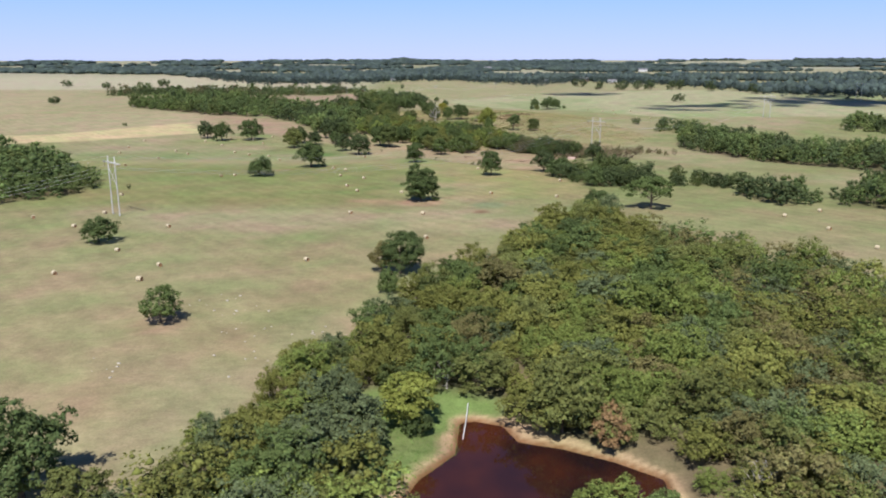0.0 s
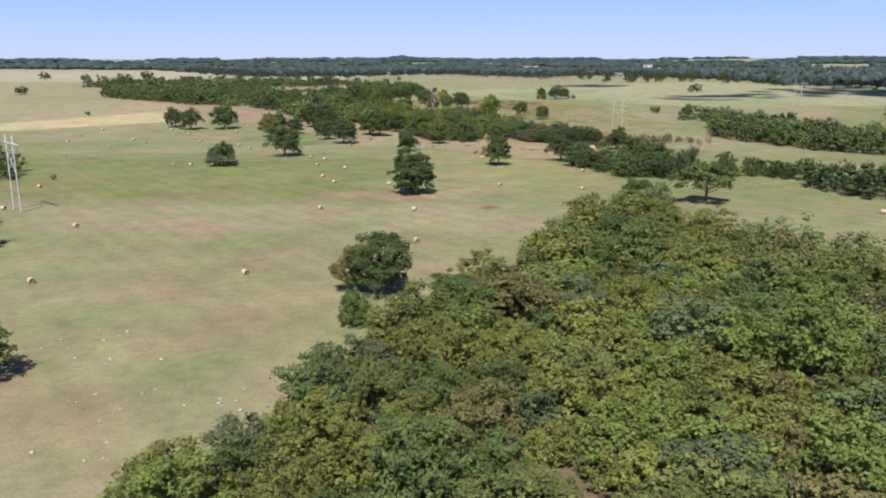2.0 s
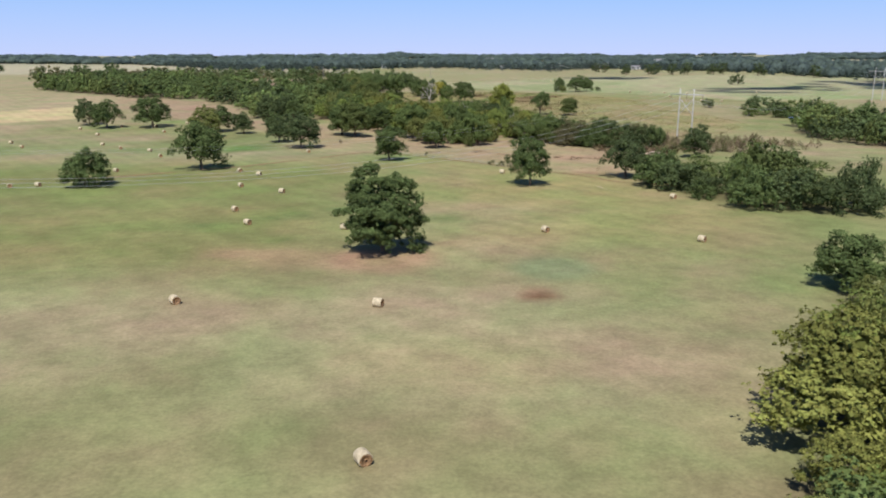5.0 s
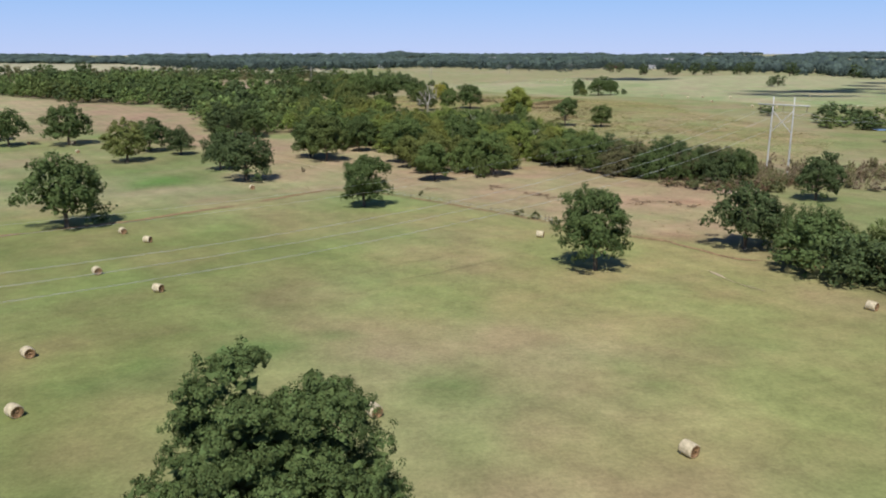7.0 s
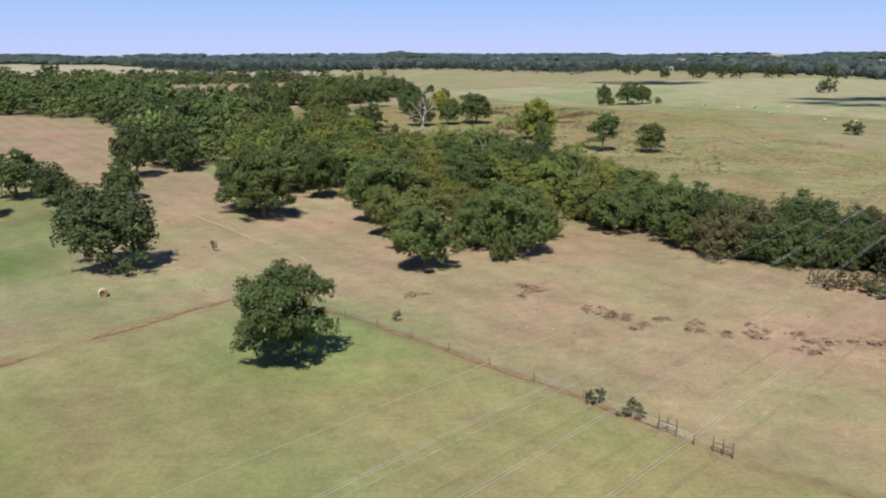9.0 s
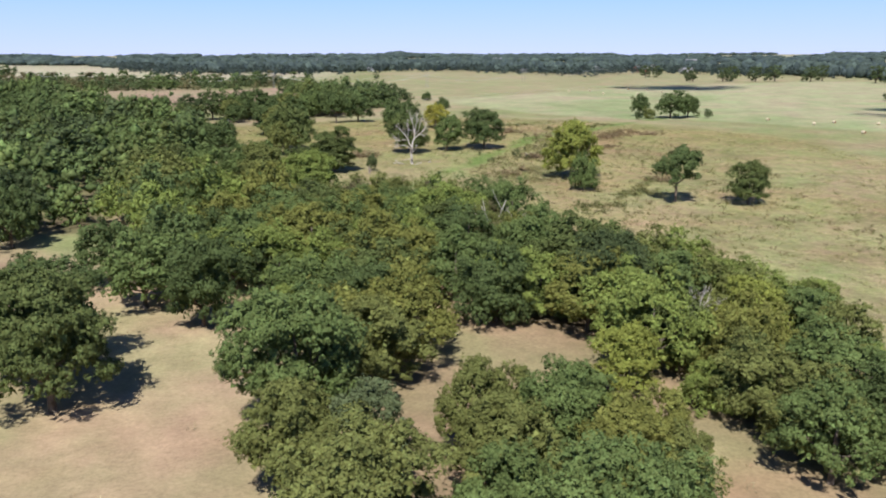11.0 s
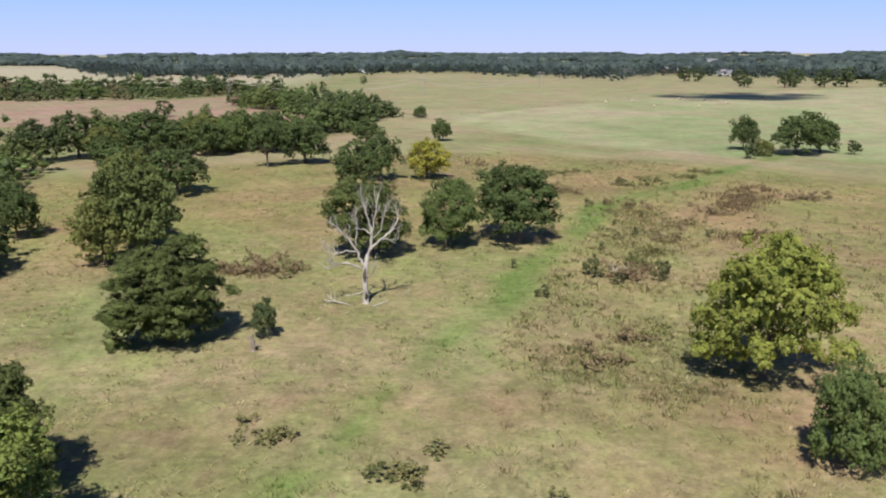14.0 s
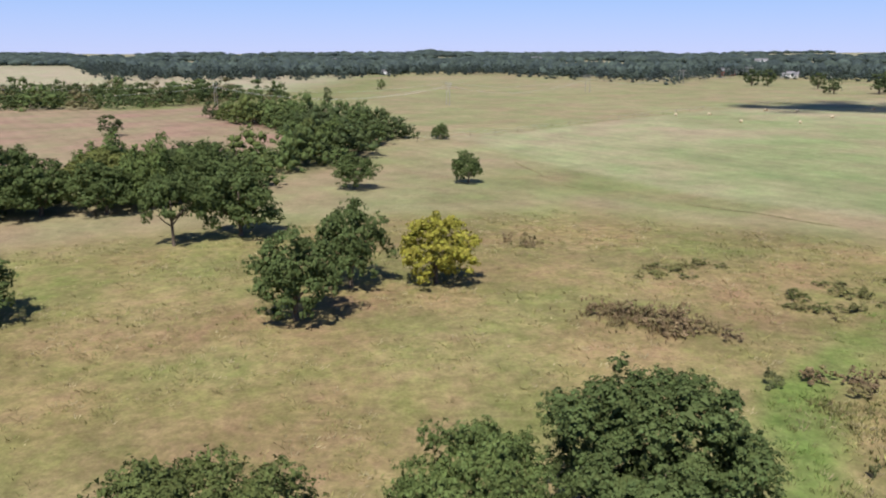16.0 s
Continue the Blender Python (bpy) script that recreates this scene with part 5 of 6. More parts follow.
def dead_tree(x, y, scale, seed, label):
    """A split trunk with a few long crooked limbs, each with bare twigs towards its end."""
    top = new("dead_tree")
    rng = np.random.default_rng(seed)
    t = Shape()
    t.tube([(0, 0, -0.3), (0, 0, 0.25), (0.02, 0, 1.8), (-0.1, 0.05, 3.2), (0.1, 0.1, 4.8), (0.35, 0.1, 6.6)], [0.62, 0.42, 0.36, 0.36, 0.34, 0.22], 10)
    part("trunk", t.mesh("trunk", [M_DEAD], True), top, "grey split trunk")
    rot = Shape()
    rot.tube([(0.05, -0.26, 0.2), (0.12, -0.24, 1.0), (0.06, -0.2, 1.9)], [0.1, 0.24, 0.08], 8)
    rot.tube([(-0.02, -0.2, 2.6), (-0.06, -0.2, 3.8), (0.08, -0.12, 5.0)], [0.08, 0.25, 0.08], 8)
    part("rotten_heartwood", rot.mesh("rotten_heartwood", [M_CHAR], True), top, "dark rotten wood in the split")
    for k, line in enumerate(DEAD_LIMBS):
        swing = rng.uniform(-1, 1)
        pts = np.array([(px, 0.1 + swing * 0.5 * i + rng.normal() * 0.12, pz) for i, (px, pz) in enumerate(line)])
        fine = np.linspace(0, len(pts) - 1, 3 * len(pts))
        pts = np.stack([np.interp(fine, np.arange(len(pts)), pts[:, c]) for c in range(3)], -1) + rng.normal(size=(len(fine), 3)) * 0.07
        pts[0] = (line[0][0], 0.1, line[0][1])
        thick = 0.2 if k in (0, 3, 5) else 0.14 if k in (1, 4) else 0.1
        s = Shape()
        s.tube(pts, np.linspace(thick, 0.045, len(pts)), 7)
        if k not in (9,):
            for i in range(9 if len(line) > 3 else 4):
                j = int(len(pts) * rng.uniform(0.45, 0.98))
                way = pts[min(j + 1, len(pts) - 1)] - pts[j - 1]
                branch(s, rng, pts[j], way / np.linalg.norm(way) + rng.normal(size=3) * 0.5 + np.array([0, 0, 0.5]), rng.uniform(1.0, 2.6), 0.04, 2, 0.1)
        part("branch", s.mesh("branch", [M_DEAD], True), top, "bleached bare crooked limb")
    top.matrix_basis = pose(x, y, ground_z(x, y))
    top.scale = (scale,) * 3
    return tagged(top, label, "dead tree")


dead_tree(-6.2, 658.2, 0.97, 12, "tall bleached dead tree, bare, in rough meadow")
dead_tree(0.8, 122.5, 0.36, 14, "small grey dead tree at the pond's head")
dead_tree(30.4, 518, 0.55, 16, "grey half-dead tree in the creek wood")
dead_tree(39, 88, 0.38, 15, "small grey dead tree in the pond wood")

# fallen limbs below the dead tree
for k, (x, y, a, length) in enumerate(((-8.2, 657.2, 160, 3.2), (-5.2, 656.8, 20, 2.2), (-9.6, 658.2, 190, 1.8), (-1.6, 661.6, 35, 2.4), (27.2, 671.6, 15, 2.2), (29.4, 670.6, 140, 2.0), (30.4, 671.8, 60, 1.6), (28.6, 672.8, 200, 1.8))):
    s = Shape()
    branch(s, np.random.default_rng(70 + k), np.zeros(3), np.array([1.0, 0.1, 0.08]), length, 0.10, 2)
    ob = new("fallen_limb", s.mesh("fallen_limb", [M_DEAD], True))
    ob.matrix_basis = pose(x, y, ground_z(x, y) + 0.05, 0, 0, a)
    tagged(ob, "bleached fallen limb lying in the grass", "fallen branch", "fallen limbs")
stump = Shape()
stump.tube([(0, 0, -0.2), (0, 0, 0.25), (0.05, 0, 0.9), (-0.05, 0.05, 1.6), (0.05, 0.1, 2.2)], [0.42, 0.27, 0.23, 0.17, 0.03], 9)
stump.tube([(0.02, 0, 0.6), (-0.35, 0.1, 1.2), (-0.75, 0.1, 2.0)], [0.16, 0.11, 0.03], 6)
stump.tube([(0.05, 0, 0.4), (0.5, -0.1, 0.8), (0.9, 0, 0.5)], [0.15, 0.12, 0.05], 6)
ob = new("stump", stump.mesh("stump", [M_SNAG], True))
ob.matrix_basis = pose(-16.8, 642.4, ground_z(-16.8, 642.4))
tagged(ob, "broken grey snag beside a small tree", "tree stump")

# ---- shrubs and brush ----
SHRUBS = {}


def shrub(x, y, w, h, color=OLIVE, label="low tangled shrub in rough meadow"):
    v = int(abs(x * 3 + y)) % 3
    place = pose(x, y, ground_z(x, y) - 0.05, 0, 0, (x * 53 + y * 29) % 360)
    if v not in SHRUBS:
        a, t, q = crown_arrays(300 + v, 7, 5, 640, 0.5, "low")
        SHRUBS[v] = mesh_of("shrub", a * (1 / 12, 1 / 12, 1 / 11), [t, q], [M_LEAF], None, False, tint=np.ones((len(a), 3)))
    ob = new("shrub", SHRUBS[v])
    ob.matrix_basis = place @ Matrix.Diagonal((w, w, h, 1))
    ob.color = (*color, 1)
    tagged(ob, label, "shrub", "meadow shrubs")


TWIGGY, DUSK = (0.25, 0.20, 0.125), (0.13, 0.14, 0.06)
WORDS_S = {TWIGGY: "brown leafless-looking bush in rough meadow", DUSK: "low dark bush in rough meadow"}
for sx, sy, sw, sh_ in ((24.7, 669.8, 3.0, 3.0), (33.9, 667.8, 3.0, 2.8), (32, 714.5, 2.0, 1.8), (27.4, 666.3, 2.2, 1.5), (13.9, 673.8, 1.0, 1.6), (28.6, 683.5, 1.0, 1.6), (36.1, 692.9, 1.4, 1.5), (48.3, 692.1, 1.5, 1.4), (16.3, 660.7, 2.2, 1.6), (34, 700, 0.9, 1.3), (-4, 441, 1.2, 1.5), (16, 417, 2.2, 1.4), (19, 414, 2.6, 1.5), (-135, 334, 2.2, 2.2), (62, 452, 5, 2.6), (80, 449, 6, 2.4)):
    shrub(sx, sy, sw, sh_, DUSK, WORDS_S[DUSK])
for sx, sy, sw, sh_ in ((-37, 478, 1.2, 2.0), (73, 453, 6, 2.2), (68, 457, 5, 2.0), (100, 456, 8, 2.2), (92, 449, 6, 2.0), (106, 449, 7, 2.2)):
    shrub(sx, sy, sw, sh_, TWIGGY, WORDS_S[TWIGGY])


MOUNDS = [crown_arrays(330 + i, 6, 4, 160, 0.58, "low", OCTA) for i in range(3)]


def brush(label, seed, spots, colors, high):
    """Low open brush: loose patches of small twiggy mounds."""
    rng = np.random.default_rng(seed)
    vs, ts, qs, cs, n = [], [], [], [], 0
    for x, y, w in spots:
        for i in range(int(1.5 * w)):
            v, t, q = MOUNDS[rng.integers(3)]
            px, py = x + rng.normal() * w * 0.28, y + rng.normal() * w * 0.30
            a, ww, hh = rng.uniform(0, 6.28), rng.uniform(1.2, 3.2) / 12, rng.uniform(*high) * 2.2 / 11
            ca, sa = math.cos(a) * ww, math.sin(a) * ww
            vs.append(np.stack([v[:, 0] * ca - v[:, 1] * sa + px, v[:, 0] * sa + v[:, 1] * ca + py, v[:, 2] * hh + ground_z(px, py) - 0.06], -1))
            ts.append(t + n)
            qs.append(q + n)
            cs.append(np.broadcast_to(np.asarray(colors[rng.integers(len(colors))]) * rng.uniform(0.8, 1.2), (len(v), 3)))
            n += len(v)
    ob = new("brush", mesh_of("brush", np.concatenate(vs), [np.concatenate(ts), np.concatenate(qs)], [M_GRASS], None, False, tint=np.concatenate(cs)))
    tagged(ob, label, "brush", kind="stuff")


BROWNISH, OLIVISH = ((0.27, 0.20, 0.11), (0.24, 0.2, 0.095), (0.3, 0.225, 0.125)), ((0.19, 0.19, 0.07), (0.16, 0.175, 0.06), (0.23, 0.215, 0.085))
brush("brown twiggy brush in loose patches across rough meadow", 501, ((29, 669, 4), (31.5, 671, 4), (-24, 673, 9), (-22, 674, 7), (-19, 672.5, 5), (25, 730, 7), (20, 733, 5), (29, 727, 5), (41, 714, 6), (37, 716, 4), (12, 764, 5), (58, 632, 6), (77, 721, 8), (62, 640, 6), (40, 690, 5), (46, 700, 7), (54, 712, 8), (24, 645, 5), (20, 640, 4), (24.5, 730.5, 8), (26, 732, 6)), BROWNISH, (0.3, 0.85))
brush("low olive brush in loose patches across rough meadow", 502, ((36, 681, 5), (33, 676, 5), (54, 630, 9), (45, 614, 10), (50, 617, 8), (35, 598, 9), (39, 601, 7), (-11, 624, 5), (30, 748, 6), (34, 752, 6), (60, 745, 7), (66, 752, 6), (44, 735, 7), (50, 741, 7), (2, 618, 6), (10, 612, 6), (-16, 603, 7), (-2, 606, 7)), OLIVISH, (0.2, 0.6))
brush("brown and olive brush beside the creek", 503, ((84, 462, 10), (95, 470, 12), (110, 465, 12), (88, 480, 10), (120, 480, 12), (75, 490, 9), (60, 500, 9), (52, 512, 9), (46, 525, 8), (44, 540, 8), (30, 560, 7), (24, 572, 7), (98, 458, 14), (112, 472, 16), (104, 485, 14), (128, 470, 14), (84, 474, 12), (70, 482, 10), (80, 466, 10), (74, 462, 9), (90, 464, 12), (100, 468, 14)), ((0.24, 0.19, 0.11), (0.2, 0.17, 0.09), (0.18, 0.175, 0.075), (0.27, 0.2, 0.13)), (0.7, 1.9))
brush("dark reddish brush round a sandy hollow", 505, ((67, 450, 5), (70, 451.5, 5), (75, 450.5, 5), (68.5, 446, 2), (76.5, 446, 2), (63, 455, 6), (58, 457, 6), (79, 447, 5), (78, 452, 7), (84, 455, 8), (90, 460, 8)), ((0.19, 0.125, 0.075), (0.15, 0.12, 0.065), (0.14, 0.14, 0.055)), (0.5, 1.2))
brush("reddish dry tussocks on the creek bank", 504, ((14, 455, 5), (22, 444, 6), (27, 441, 5), (39, 436, 6), (45, 433, 6), (52, 430, 6), (-2, 452, 3), (33, 438, 5)), ((0.42, 0.29, 0.18), (0.45, 0.32, 0.2), (0.39, 0.28, 0.17)), (0.08, 0.2))

# bare standing stems along the creek wood
for k, (x, y, high) in enumerate(((10.1, 568.2, 6.0), (11.6, 565.3, 5.4), (13.5, 562.7, 4.4), (14.7, 561.7, 5.2), (31.8, 553, 4))):
    s = Shape()
    branch(s, np.random.default_rng(90 + k), np.array([0, 0, -0.2]), np.array([0.08, 0.05, 1.0]), high * 1.5, 0.14, 2)
    ob = new("dead_tree", s.mesh("dead_tree", [M_DEAD], True))
    ob.matrix_basis = pose(x, y, ground_z(x, y), 0, 0, k * 77)
    tagged(ob, "bare bleached stem standing among creek trees", "dead tree", "dead stems")

# ---- fences ----
def fence(name, line, step, high, label, rails=0):
    top = new(name)
    pts = np.asarray(line, float)
    seg = np.hypot(*np.diff(pts, axis=0).T)
    at = np.concatenate([[0], np.cumsum(seg)])
    run = np.arange(0, at[-1], step)
    xs, ys = np.interp(run, at, pts[:, 0]), np.interp(run, at, pts[:, 1])
    post = Shape()
    post.tube([(0, 0, -0.5), (0, 0, high * 0.6), (0.01, 0, high)], [0.06, 0.055, 0.05], 6)
    me = post.mesh("post", [M_POST], True)
    for x, y in zip(xs, ys):
        part("post", me, top, "", pose(x, y, ground_z(x, y), 0, 0, (x * 91) % 360))
    for k in range(3 if not rails else rails):
        s = Shape()
        s.tube([(x, y, ground_z(x, y) + high * (0.35 + 0.28 * k)) for x, y in zip(xs, ys)], [0.045 if rails else 0.012] * len(xs), 5)
        part("rail" if rails else "wire", s.mesh("rail", [M_POST if rails else M_STEEL]), top)
    return tagged(top, label, "fence", kind="structure")


fence("fence", FENCE_STRIP[4:-1], 6.0, 0.95, "old wire fence on thin dark wooden posts")
fence("fence", NORTH_FENCE, 11.0, 1.9, "wire fence with dark wooden posts across pasture")
fence("wooden_gate_fence", [(20.6, 411.4), (22.4, 409.6)], 0.85, 1.4, "short dark wooden rail fence", 2)
fence("wooden_gate_fence", [(24.0, 407.4), (25.8, 405.6)], 0.85, 1.4, "short dark wooden rail fence", 2)

# ---- worn lines in the grass: a path, thin dark lines, the bare strip below the fence ----
def worn_line(label, line, width, mat, seed, breaks=0.0):
    pts = np.asarray(line, float)
    at = np.concatenate([[0], np.cumsum(np.hypot(*np.diff(pts, axis=0).T))])
    run = np.arange(0, at[-1], 0.6)
    x, y = np.interp(run, at, pts[:, 0]), np.interp(run, at, pts[:, 1])
    x, y = x + (field(x, y, 5, seed, 2) - 0.5) * 1.2, y + (field(x, y, 5, seed + 1, 2) - 0.5) * 1.2
    way = np.stack([np.gradient(x), np.gradient(y)], -1)
    way /= np.linalg.norm(way, axis=1)[:, None]
    rng = np.random.default_rng(seed)
    wide = width * (0.35 + 1.1 * field(x, y, 3.5, seed + 2, 3)) * rng.uniform(0.75, 1.25, len(x))
    wide *= np.clip((field(x, y, 9, seed + 3, 2) - breaks) * 6, 0.02, 1) * np.clip(np.minimum(run, at[-1] - run) / 4, 0.05, 1)
    left, right = np.stack([x, y], -1) + way[:, ::-1] * (-1, 1) * wide[:, None] / 2, np.stack([x, y], -1) - way[:, ::-1] * (-1, 1) * wide[:, None] / 2
    v = np.concatenate([np.column_stack([left, height(left[:, 0], left[:, 1]) + 0.06]), np.column_stack([right, height(right[:, 0], right[:, 1]) + 0.06])])
    i, k = np.arange(len(x) - 1), len(x)
    ob = new("path", mesh_of("path", v, [np.stack([i, i + k, i + k + 1, i + 1], -1)], [mat]))
    tagged(ob, label, "path", kind="structure")


worn_line("narrow pale cattle path worn into dry pasture", [(-62, 524), (-45.2, 503), (-36, 492), (-25, 478.3), (-18.3, 469)], 0.55, M_TRACK, 611, 0.3)
worn_line("pale bare scrape in mown pasture", [(36, 381), (40, 375.8), (41, 370), (44, 364)], 0.9, M_DIRT, 612, 0.42)
worn_line("reddish bare strip below an old fence", FENCE_STRIP[:4], 1.3, M_STRIP, 613, 0.25)
worn_line("reddish bare strip below an old fence", FENCE_STRIP[3:] + [(47, 383), (60, 376)], 0.8, M_STRIP, 614, 0.38)
worn_line("weedy brown border strip between pastures", [(7.4, 883), (12, 862), (24, 816.7), (38, 802), (54, 790.6), (71, 773), (90, 758)], 0.8, M_OLIVE_BROWN, 618, 0.45)
# two thin broken lines, darker than the pasture round them
worn_line("thin broken dark line across mown pasture", [(-34, 356), (-17.5, 368.6), (9, 391.6)], 0.13, M_OLIVE_BROWN, 615, 0.4)
worn_line("thin broken dark line across mown pasture", [(-23, 356), (-9.5, 367.5), (14.5, 386.2)], 0.13, M_OLIVE_BROWN, 616, 0.4)

# ---- the eroded bank of a dry hollow beside the creek ----
rng = np.random.default_rng(88)
v = ICO2[0] * (1 + 0.2 * rng.normal(size=(len(ICO2[0]), 1)).clip(-1.3, 1.3)) * (2.2, 2.4, 1.25)
ob = new("earth_bank", mesh_of("earth_bank", v, [ICO2[1]], [M_PINK]))
ob.matrix_basis = pose(73.4, 446, ground_z(73.4, 446) - 0.2, 0, 0, 20)
tagged(ob, "eroded bank of pale pink sandy earth below brush", "earth bank")

# ---- pond walkway: a pale narrow pipe on props ----
top = new("pond_pipe")
s = Shape()
s.tube([(4.2, 117, -0.05), (3.9, 114, -0.45), (3.6, 111, -0.75), (3.1, 107, -1.15)], [0.07] * 4, 8)
part("pipe", s.mesh("pipe", [M_WALL], True), top)
for px, py, pz in ((4.1, 115.5, -0.25), (3.4, 109, -0.95)):
    s = Shape()
    s.tube([(px, py, -3.2), (px, py, pz - 0.1)], [0.07, 0.07], 6)
    part("prop", s.mesh("prop", [M_POST]), top)
tagged(top, "pale narrow pipe running down the bank into the pond", "pipe")

# ---- unseen clouds above the view, added to shade patches of the eastern pastures ----
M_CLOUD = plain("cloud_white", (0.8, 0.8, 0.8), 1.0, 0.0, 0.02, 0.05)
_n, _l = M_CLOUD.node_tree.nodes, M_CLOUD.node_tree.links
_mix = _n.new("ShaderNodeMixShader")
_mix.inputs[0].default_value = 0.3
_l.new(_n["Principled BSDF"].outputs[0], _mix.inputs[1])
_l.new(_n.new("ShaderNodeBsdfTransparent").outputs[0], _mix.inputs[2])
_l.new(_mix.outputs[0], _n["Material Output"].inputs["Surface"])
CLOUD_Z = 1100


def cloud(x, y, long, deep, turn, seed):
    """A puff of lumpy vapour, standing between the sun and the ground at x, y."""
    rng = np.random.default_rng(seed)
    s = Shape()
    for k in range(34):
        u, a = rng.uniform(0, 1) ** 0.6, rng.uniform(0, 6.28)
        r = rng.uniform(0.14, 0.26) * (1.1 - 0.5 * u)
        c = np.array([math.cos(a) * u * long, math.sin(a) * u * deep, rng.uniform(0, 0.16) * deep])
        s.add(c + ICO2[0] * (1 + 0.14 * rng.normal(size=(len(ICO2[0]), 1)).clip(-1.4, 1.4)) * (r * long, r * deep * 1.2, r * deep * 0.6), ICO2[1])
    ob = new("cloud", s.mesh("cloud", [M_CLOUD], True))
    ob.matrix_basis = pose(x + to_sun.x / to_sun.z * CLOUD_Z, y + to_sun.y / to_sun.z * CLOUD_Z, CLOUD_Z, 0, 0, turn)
    tagged(ob, "small white cloud out of view, added to shade the pastures", "cloud", "clouds", "structure")


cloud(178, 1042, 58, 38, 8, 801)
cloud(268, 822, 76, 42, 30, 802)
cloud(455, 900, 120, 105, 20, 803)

# ---- far farm buildings ----
def house(x, y, w, d, h, turn, wall, roof, label):
    top = new("farm_building")
    body = Shape()
    body.box((-w / 2, -d / 2, -0.6), (w / 2, d / 2, h))
    body.add([(-w / 2, -d / 2, h), (-w / 2, d / 2, h), (-w / 2, 0, h + d * 0.3), (w / 2, -d / 2, h), (w / 2, d / 2, h), (w / 2, 0, h + d * 0.3)], [(0, 1, 2), (3, 5, 4)])
    part("wall", body.mesh("wall", [wall]), top)
    r = Shape()
    o, e, t = 0.4, d * 0.3, 0.18
    for sg in (-1, 1):
        y0, z0 = sg * (d / 2 + o), h - e * 2 * o / d
        r.add([(-w / 2 - o, y0, z0), (w / 2 + o, y0, z0), (w / 2 + o, 0, h + e), (-w / 2 - o, 0, h + e), (-w / 2 - o, y0, z0 + t), (w / 2 + o, y0, z0 + t), (w / 2 + o, 0, h + e + t), (-w / 2 - o, 0, h + e + t)],
              [(0, 3, 2, 1), (4, 5, 6, 7), (0, 1, 5, 4), (1, 2, 6, 5), (2, 3, 7, 6), (3, 0, 4, 7)])
    part("roof", r.mesh("roof", [roof]), top)
    for k in range(3):
        wx = -w / 2 + w * (k + 0.5) / 3
        s = Shape()
        if k == 1:
            s.box((wx - 0.5, -d / 2 - 0.05, 0), (wx + 0.5, -d / 2 + 0.05, 2.1))
            part("door", s.mesh("door", [M_ROOF]), top)
        else:
            s.box((wx - 0.7, -d / 2 - 0.05, 0.9), (wx + 0.7, -d / 2 + 0.05, 2.1))
            part("window", s.mesh("window", [M_PANE]), top)
    top.matrix_basis = pose(x, y, ground_z(x, y) + 0.1, 0, 0, turn)
    return tagged(top, label, "farm building", "far farm buildings")


for hx, hy, hw, hd, ht in ((-93, 1500, 9, 6, 10), (300, 1420, 16, 10, -20), (352, 1440, 14, 9, 15), (405, 1400, 18, 10, 0), (365, 2350, 26, 14, 10), (560, 2250, 24, 13, -15), (-320, 2400, 30, 14, 5), (-150, 2050, 24, 12, 0), (140, 2500, 22, 12, 20)):
    house(hx, hy, hw, hd, 3.4 if hw < 20 else 5, ht, M_WALL, M_ROOF, "small white farm building with a grey gable roof")
house(262, 1490, 16, 11, 4.5, 10, M_RED, M_ROOF, "red barn with a grey gable roof far off")

# ---- pale stones in the bare pasture ----
rng = np.random.default_rng(77)
rock_meshes = []
for k in range(4):
    v = ICO2[0] * (1 + 0.18 * rng.normal(size=(42, 1)).clip(-1.5, 1.5)) * (0.5, 0.36, 0.22)
    rock_meshes.append(mesh_of("rock", v, [ICO2[1]], [M_ROCK]))
for k in range(46):
    cx, cy = ((-50, 172), (-43, 163), (-42, 152), (-26, 150), (-36, 136), (-60, 132))[k % 6]
    x, y = cx + rng.normal() * 3.4, cy + rng.normal() * 3.0
    ob = new("rock", rock_meshes[k % 4])
    ob.matrix_basis = pose(x, y, ground_z(x, y) + 0.04, 0, 0, rng.uniform(0, 360)) @ Matrix.Scale(rng.uniform(0.25, 0.8), 4)
    tagged(ob, "pale flat limestone lying in bare pasture", "rock", "stones in the pasture")

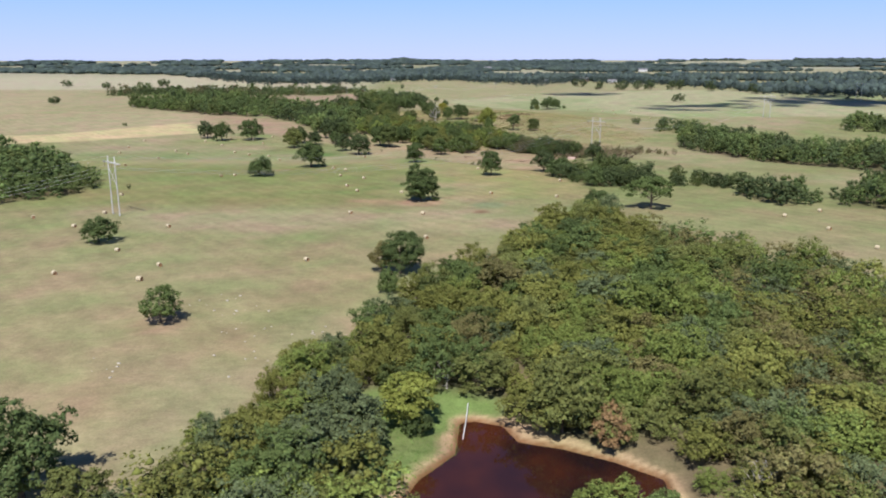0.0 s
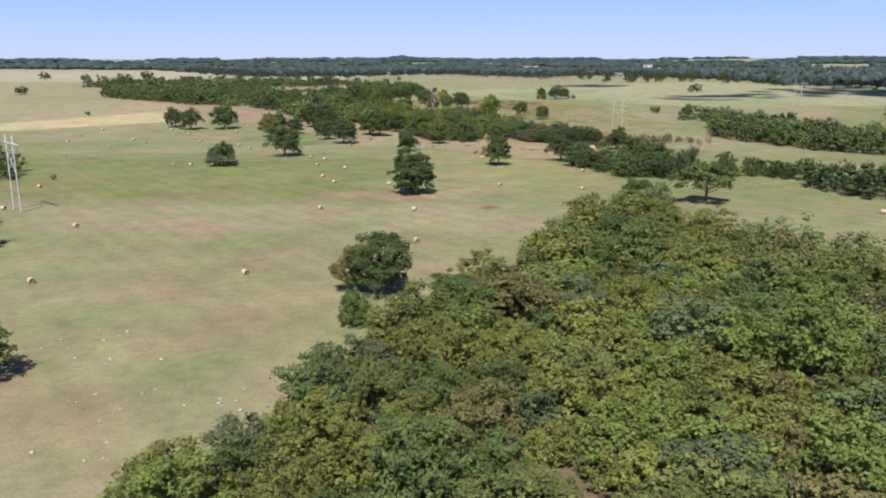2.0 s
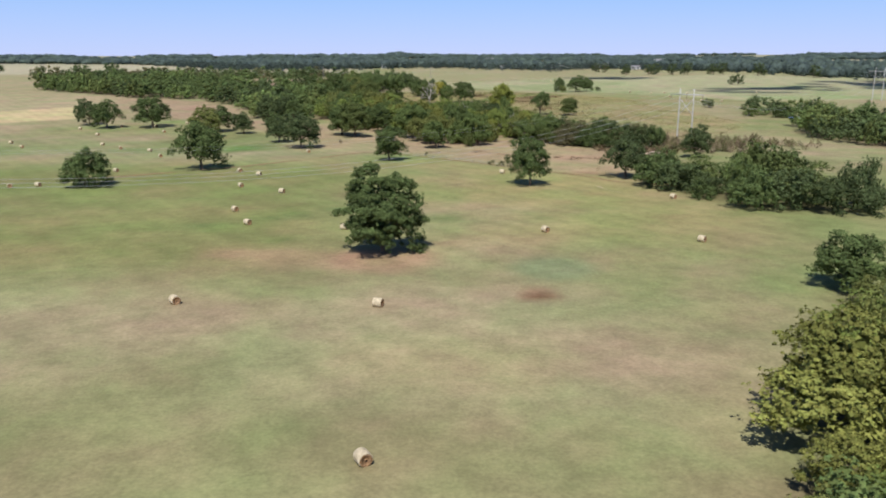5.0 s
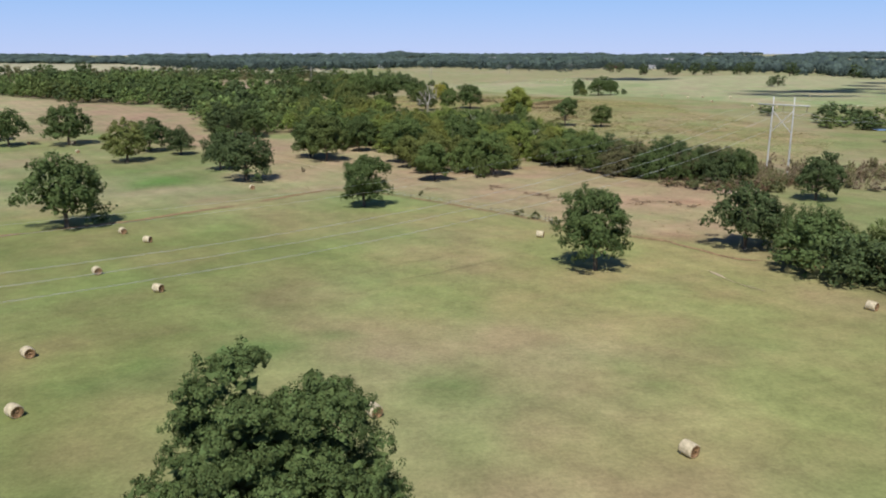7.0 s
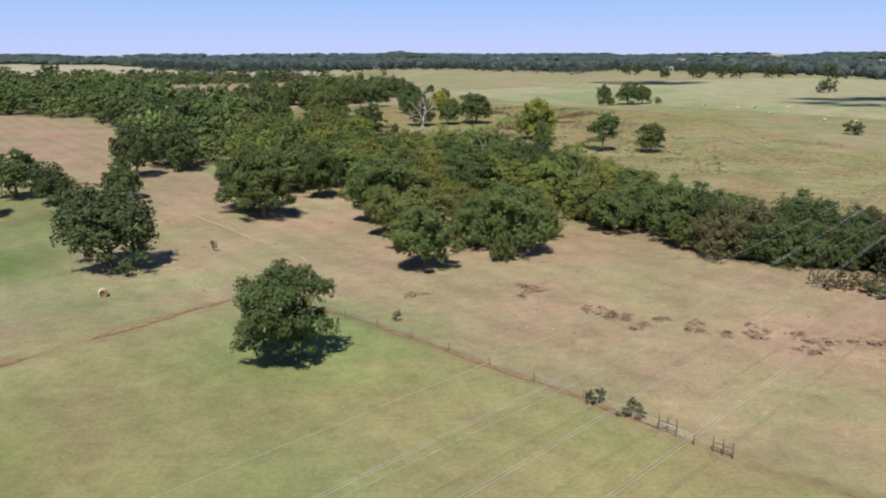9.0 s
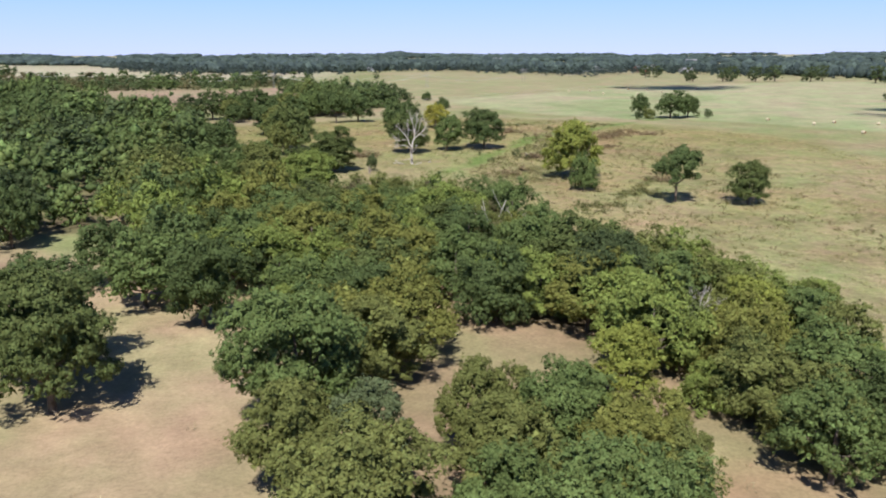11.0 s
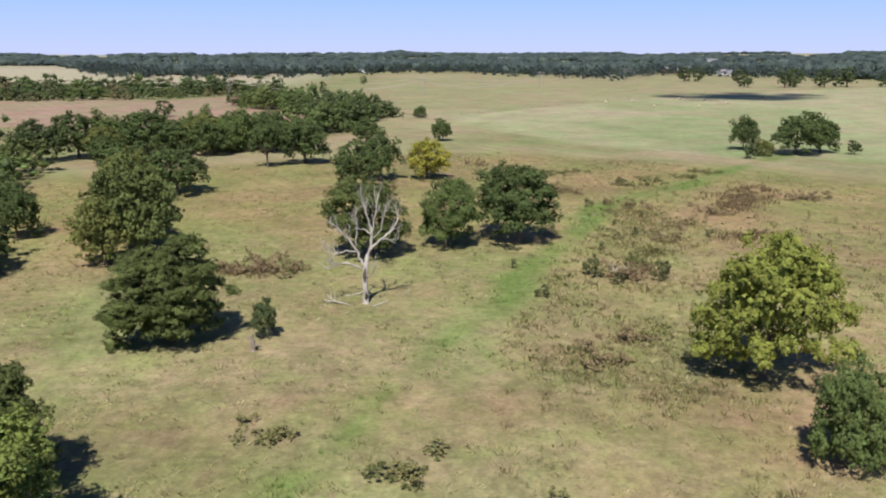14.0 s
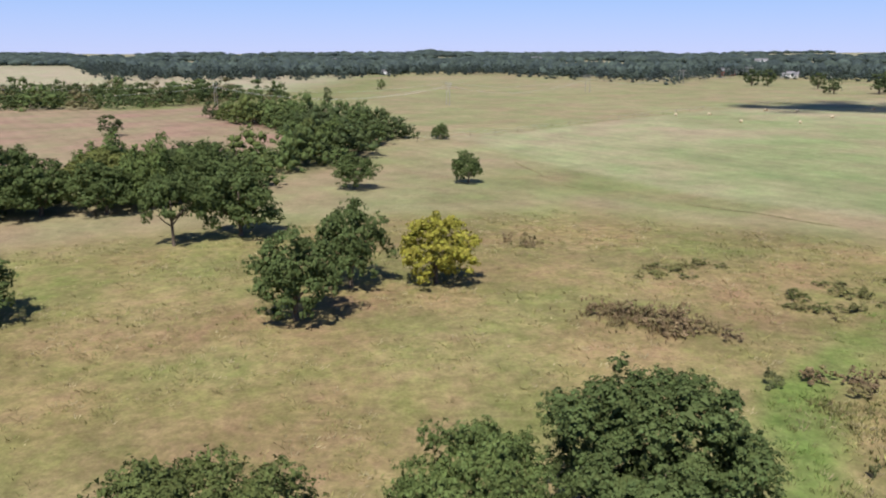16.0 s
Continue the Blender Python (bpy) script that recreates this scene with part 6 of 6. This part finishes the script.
# ---- meadow grass: tufts and weeds ----
def tufts(name, label, seed, poly, count, size, tall, colors, blades=5, avoid=None):
    rng = np.random.default_rng(seed)
    p = np.asarray(poly, float)
    lo, hi = p.min(0), p.max(0)
    t = rng.uniform(lo, hi, (count * 4, 2))
    thick = field(t[:, 0], t[:, 1], 9, seed, 3)
    ok = (edge_distance(t[:, 0], t[:, 1], poly) < 0) & (thick + rng.normal(size=len(t)) * 0.08 > 0.47)
    if avoid:
        ok &= edge_distance(t[:, 0], t[:, 1], avoid, False) > 3.0
    t = t[ok][:count]
    k = len(t)
    z = height(t[:, 0], t[:, 1])
    base = np.stack([t[:, 0], t[:, 1], z - 0.03], -1)
    s = rng.uniform(*size, k)
    h = rng.uniform(*tall, k)
    vs = []
    for b in range(blades):
        a = rng.uniform(0, 6.28, k)
        out = np.stack([np.cos(a), np.sin(a), np.zeros(k)], -1)
        side = np.stack([-np.sin(a), np.cos(a), np.zeros(k)], -1)
        r0 = base + out * (s * rng.uniform(0, 0.9, k))[:, None]
        w = np.full((k, 1), 0.022)
        vs.append(np.stack([r0 - side * w, r0 + side * w, r0 + side * w * 0.5 + out * (s * 0.4)[:, None] + np.array([0, 0, 1.0]) * h[:, None], r0 - side * w * 0.5 + out * (s * 0.4)[:, None] + np.array([0, 0, 1.0]) * (h * 0.8)[:, None]], 1))
    v = np.stack(vs, 1).reshape(-1, 3)
    c = np.asarray(colors)[rng.integers(len(colors), size=k)] * rng.uniform(0.8, 1.2, (k, 1))
    ob = new(name, mesh_of(name, v, [np.arange(len(v)).reshape(-1, 4)], [M_GRASS], None, False, tint=np.repeat(c, blades * 4, 0)))
    return tagged(ob, label, "grass", kind="stuff")


tufts("meadow_grass", "tall straw and olive tussocks of rough meadow grass", 401, MEADOW, 15000, (0.4, 1.1), (0.15, 0.42), ((0.37, 0.32, 0.15), (0.33, 0.295, 0.12), (0.24, 0.24, 0.085), (0.40, 0.34, 0.19), (0.21, 0.215, 0.075), (0.45, 0.385, 0.22)), 7, GREEN_RUN)
tufts("meadow_weeds", "dark green and brown weeds in rough meadow", 402, MEADOW, 220, (0.3, 0.7), (0.2, 0.6), ((0.24, 0.25, 0.09), (0.21, 0.23, 0.085), (0.30, 0.235, 0.13), (0.2, 0.24, 0.08)), 12)
WEEDS = [(6, 600), (30, 588), (52, 560), (80, 560), (95, 620), (84, 690), (60, 735), (34, 712), (20, 672), (8, 640)]
tufts("meadow_weeds", "dark olive weed clumps beside a green swale", 405, WEEDS, 900, (0.4, 0.9), (0.3, 0.8), ((0.19, 0.19, 0.07), (0.23, 0.2, 0.085), (0.25, 0.19, 0.105), (0.17, 0.185, 0.065)), 14)
tufts("bank_grass", "dry tan and reddish tussocks on the creek bank", 403, DRY_BANK, 600, (0.4, 0.8), (0.1, 0.3), ((0.42, 0.33, 0.19), (0.38, 0.26, 0.155), (0.40, 0.34, 0.19)), 8)
tufts("pond_grass", "fresh green grass round the pond", 404, BANK, 2500, (0.3, 0.6), (0.08, 0.2), ((0.15, 0.26, 0.05), (0.19, 0.28, 0.07), (0.12, 0.2, 0.05)), 4)


def weed_patch(label, seed, spots, colors, tall, thick=26):
    """Fuzzy patches of fine upright weeds, densest at their hearts."""
    rng = np.random.default_rng(seed)
    roots, tint = [], []
    for x, y, w in spots:
        k = int(thick * w * w * 0.5)
        roots.append(np.array([x, y]) + rng.normal(size=(k, 2)) * (w * 0.30, w * 0.28))
        tint.append(np.asarray(colors)[rng.integers(len(colors), size=k)] * rng.uniform(0.75, 1.25, (k, 1)))
    p, tint = np.concatenate(roots), np.concatenate(tint)
    rough = field(p[:, 0], p[:, 1], 2.2, seed, 2)
    p, tint, rough = p[rough > 0.36], tint[rough > 0.36], rough[rough > 0.36]
    k = len(p)
    base = np.column_stack([p, height(p[:, 0], p[:, 1]) - 0.03])
    h = rng.uniform(*tall, k) * (0.45 + 1.1 * rough)
    vs = []
    for b in range(4):
        a = rng.uniform(0, 6.28, k)
        out, side = np.stack([np.cos(a), np.sin(a), a * 0], -1), np.stack([-np.sin(a), np.cos(a), a * 0], -1) * 0.045
        tip = base + out * (h * rng.uniform(0.2, 0.6, k))[:, None] + np.array([0, 0, 1.0]) * h[:, None]
        mid = (base + tip) / 2 + np.array([0, 0, 0.08])
        vs.append(np.stack([base, mid - side, tip, mid + side], 1))
    v = np.stack(vs, 1).reshape(-1, 3)
    ob = new("weeds", mesh_of("weeds", v, [np.arange(len(v)).reshape(-1, 4)], [M_GRASS], None, False, tint=np.repeat(tint, 16, 0)))
    return tagged(ob, label, "weeds", kind="stuff")


RUSSET, DEEP = ((0.25, 0.18, 0.10), (0.29, 0.21, 0.12), (0.24, 0.20, 0.10)), ((0.27, 0.26, 0.10), (0.23, 0.235, 0.085), (0.31, 0.275, 0.125))
weed_patch("dense russet-brown weeds in patches of rough meadow", 701, ((30.6, 674.5, 5), (32.6, 672.5, 5), (29.5, 671, 4), (61, 719, 9), (66, 722, 9), (53, 691, 6), (57, 693, 6), (70, 729, 8), (-28, 672, 5), (-25, 673, 7), (-21.5, 672.5, 6), (25, 730, 8), (20, 733, 6), (61.6, 713.8, 7)), RUSSET, (0.3, 0.8), 14)
weed_patch("dark olive weeds in loose patches beside a green swale", 702, ((36.6, 681.2, 6), (39, 708.8, 6), (43, 710, 6), (40.7, 689, 5), (43.8, 685.7, 5), (21.8, 677.7, 4), (28, 680.6, 6), (33.5, 686.8, 6), (39, 697.6, 7), (34, 692, 5), (26, 672, 5), (23, 665, 5), (37, 702, 6), (31, 697, 4), (24, 684, 4), (18, 668, 4), (30, 664, 5), (48, 700, 6), (14, 650, 5), (22, 655, 6), (20, 640, 6), (27, 648, 6), (36, 656, 6)), DEEP, (0.2, 0.6), 5)
SWALE = [(-14, 606), (-8, 606), (8, 644), (18, 664), (25, 680), (34, 700), (38, 714), (48, 723), (64, 738), (58, 742), (40, 726), (28, 712), (25, 700), (15, 680), (8, 660), (-2, 643)]
tufts("meadow_weeds", "rank green grass clumps along a damp swale", 406, SWALE, 1800, (0.3, 0.8), (0.15, 0.5), ((0.17, 0.25, 0.06), (0.2, 0.25, 0.07), (0.14, 0.2, 0.055), (0.25, 0.25, 0.1)), 10)
VERGE = [(8, 640), (22, 625), (40, 640), (45, 686), (46, 712), (31, 712), (27, 690), (20, 672)]
tufts("meadow_weeds", "straw and olive weeds growing thick by a swale", 407, VERGE, 2200, (0.3, 0.8), (0.2, 0.55), ((0.2, 0.2, 0.075), (0.26, 0.225, 0.1), (0.38, 0.33, 0.18), (0.18, 0.19, 0.065), (0.42, 0.36, 0.2)), 9)

# plan units to metres
for ob in list(scene.objects):
    if ob.parent is None and ob.type in ("MESH", "EMPTY"):
        ob.matrix_basis = Matrix.Scale(PLAN, 4) @ ob.matrix_basis
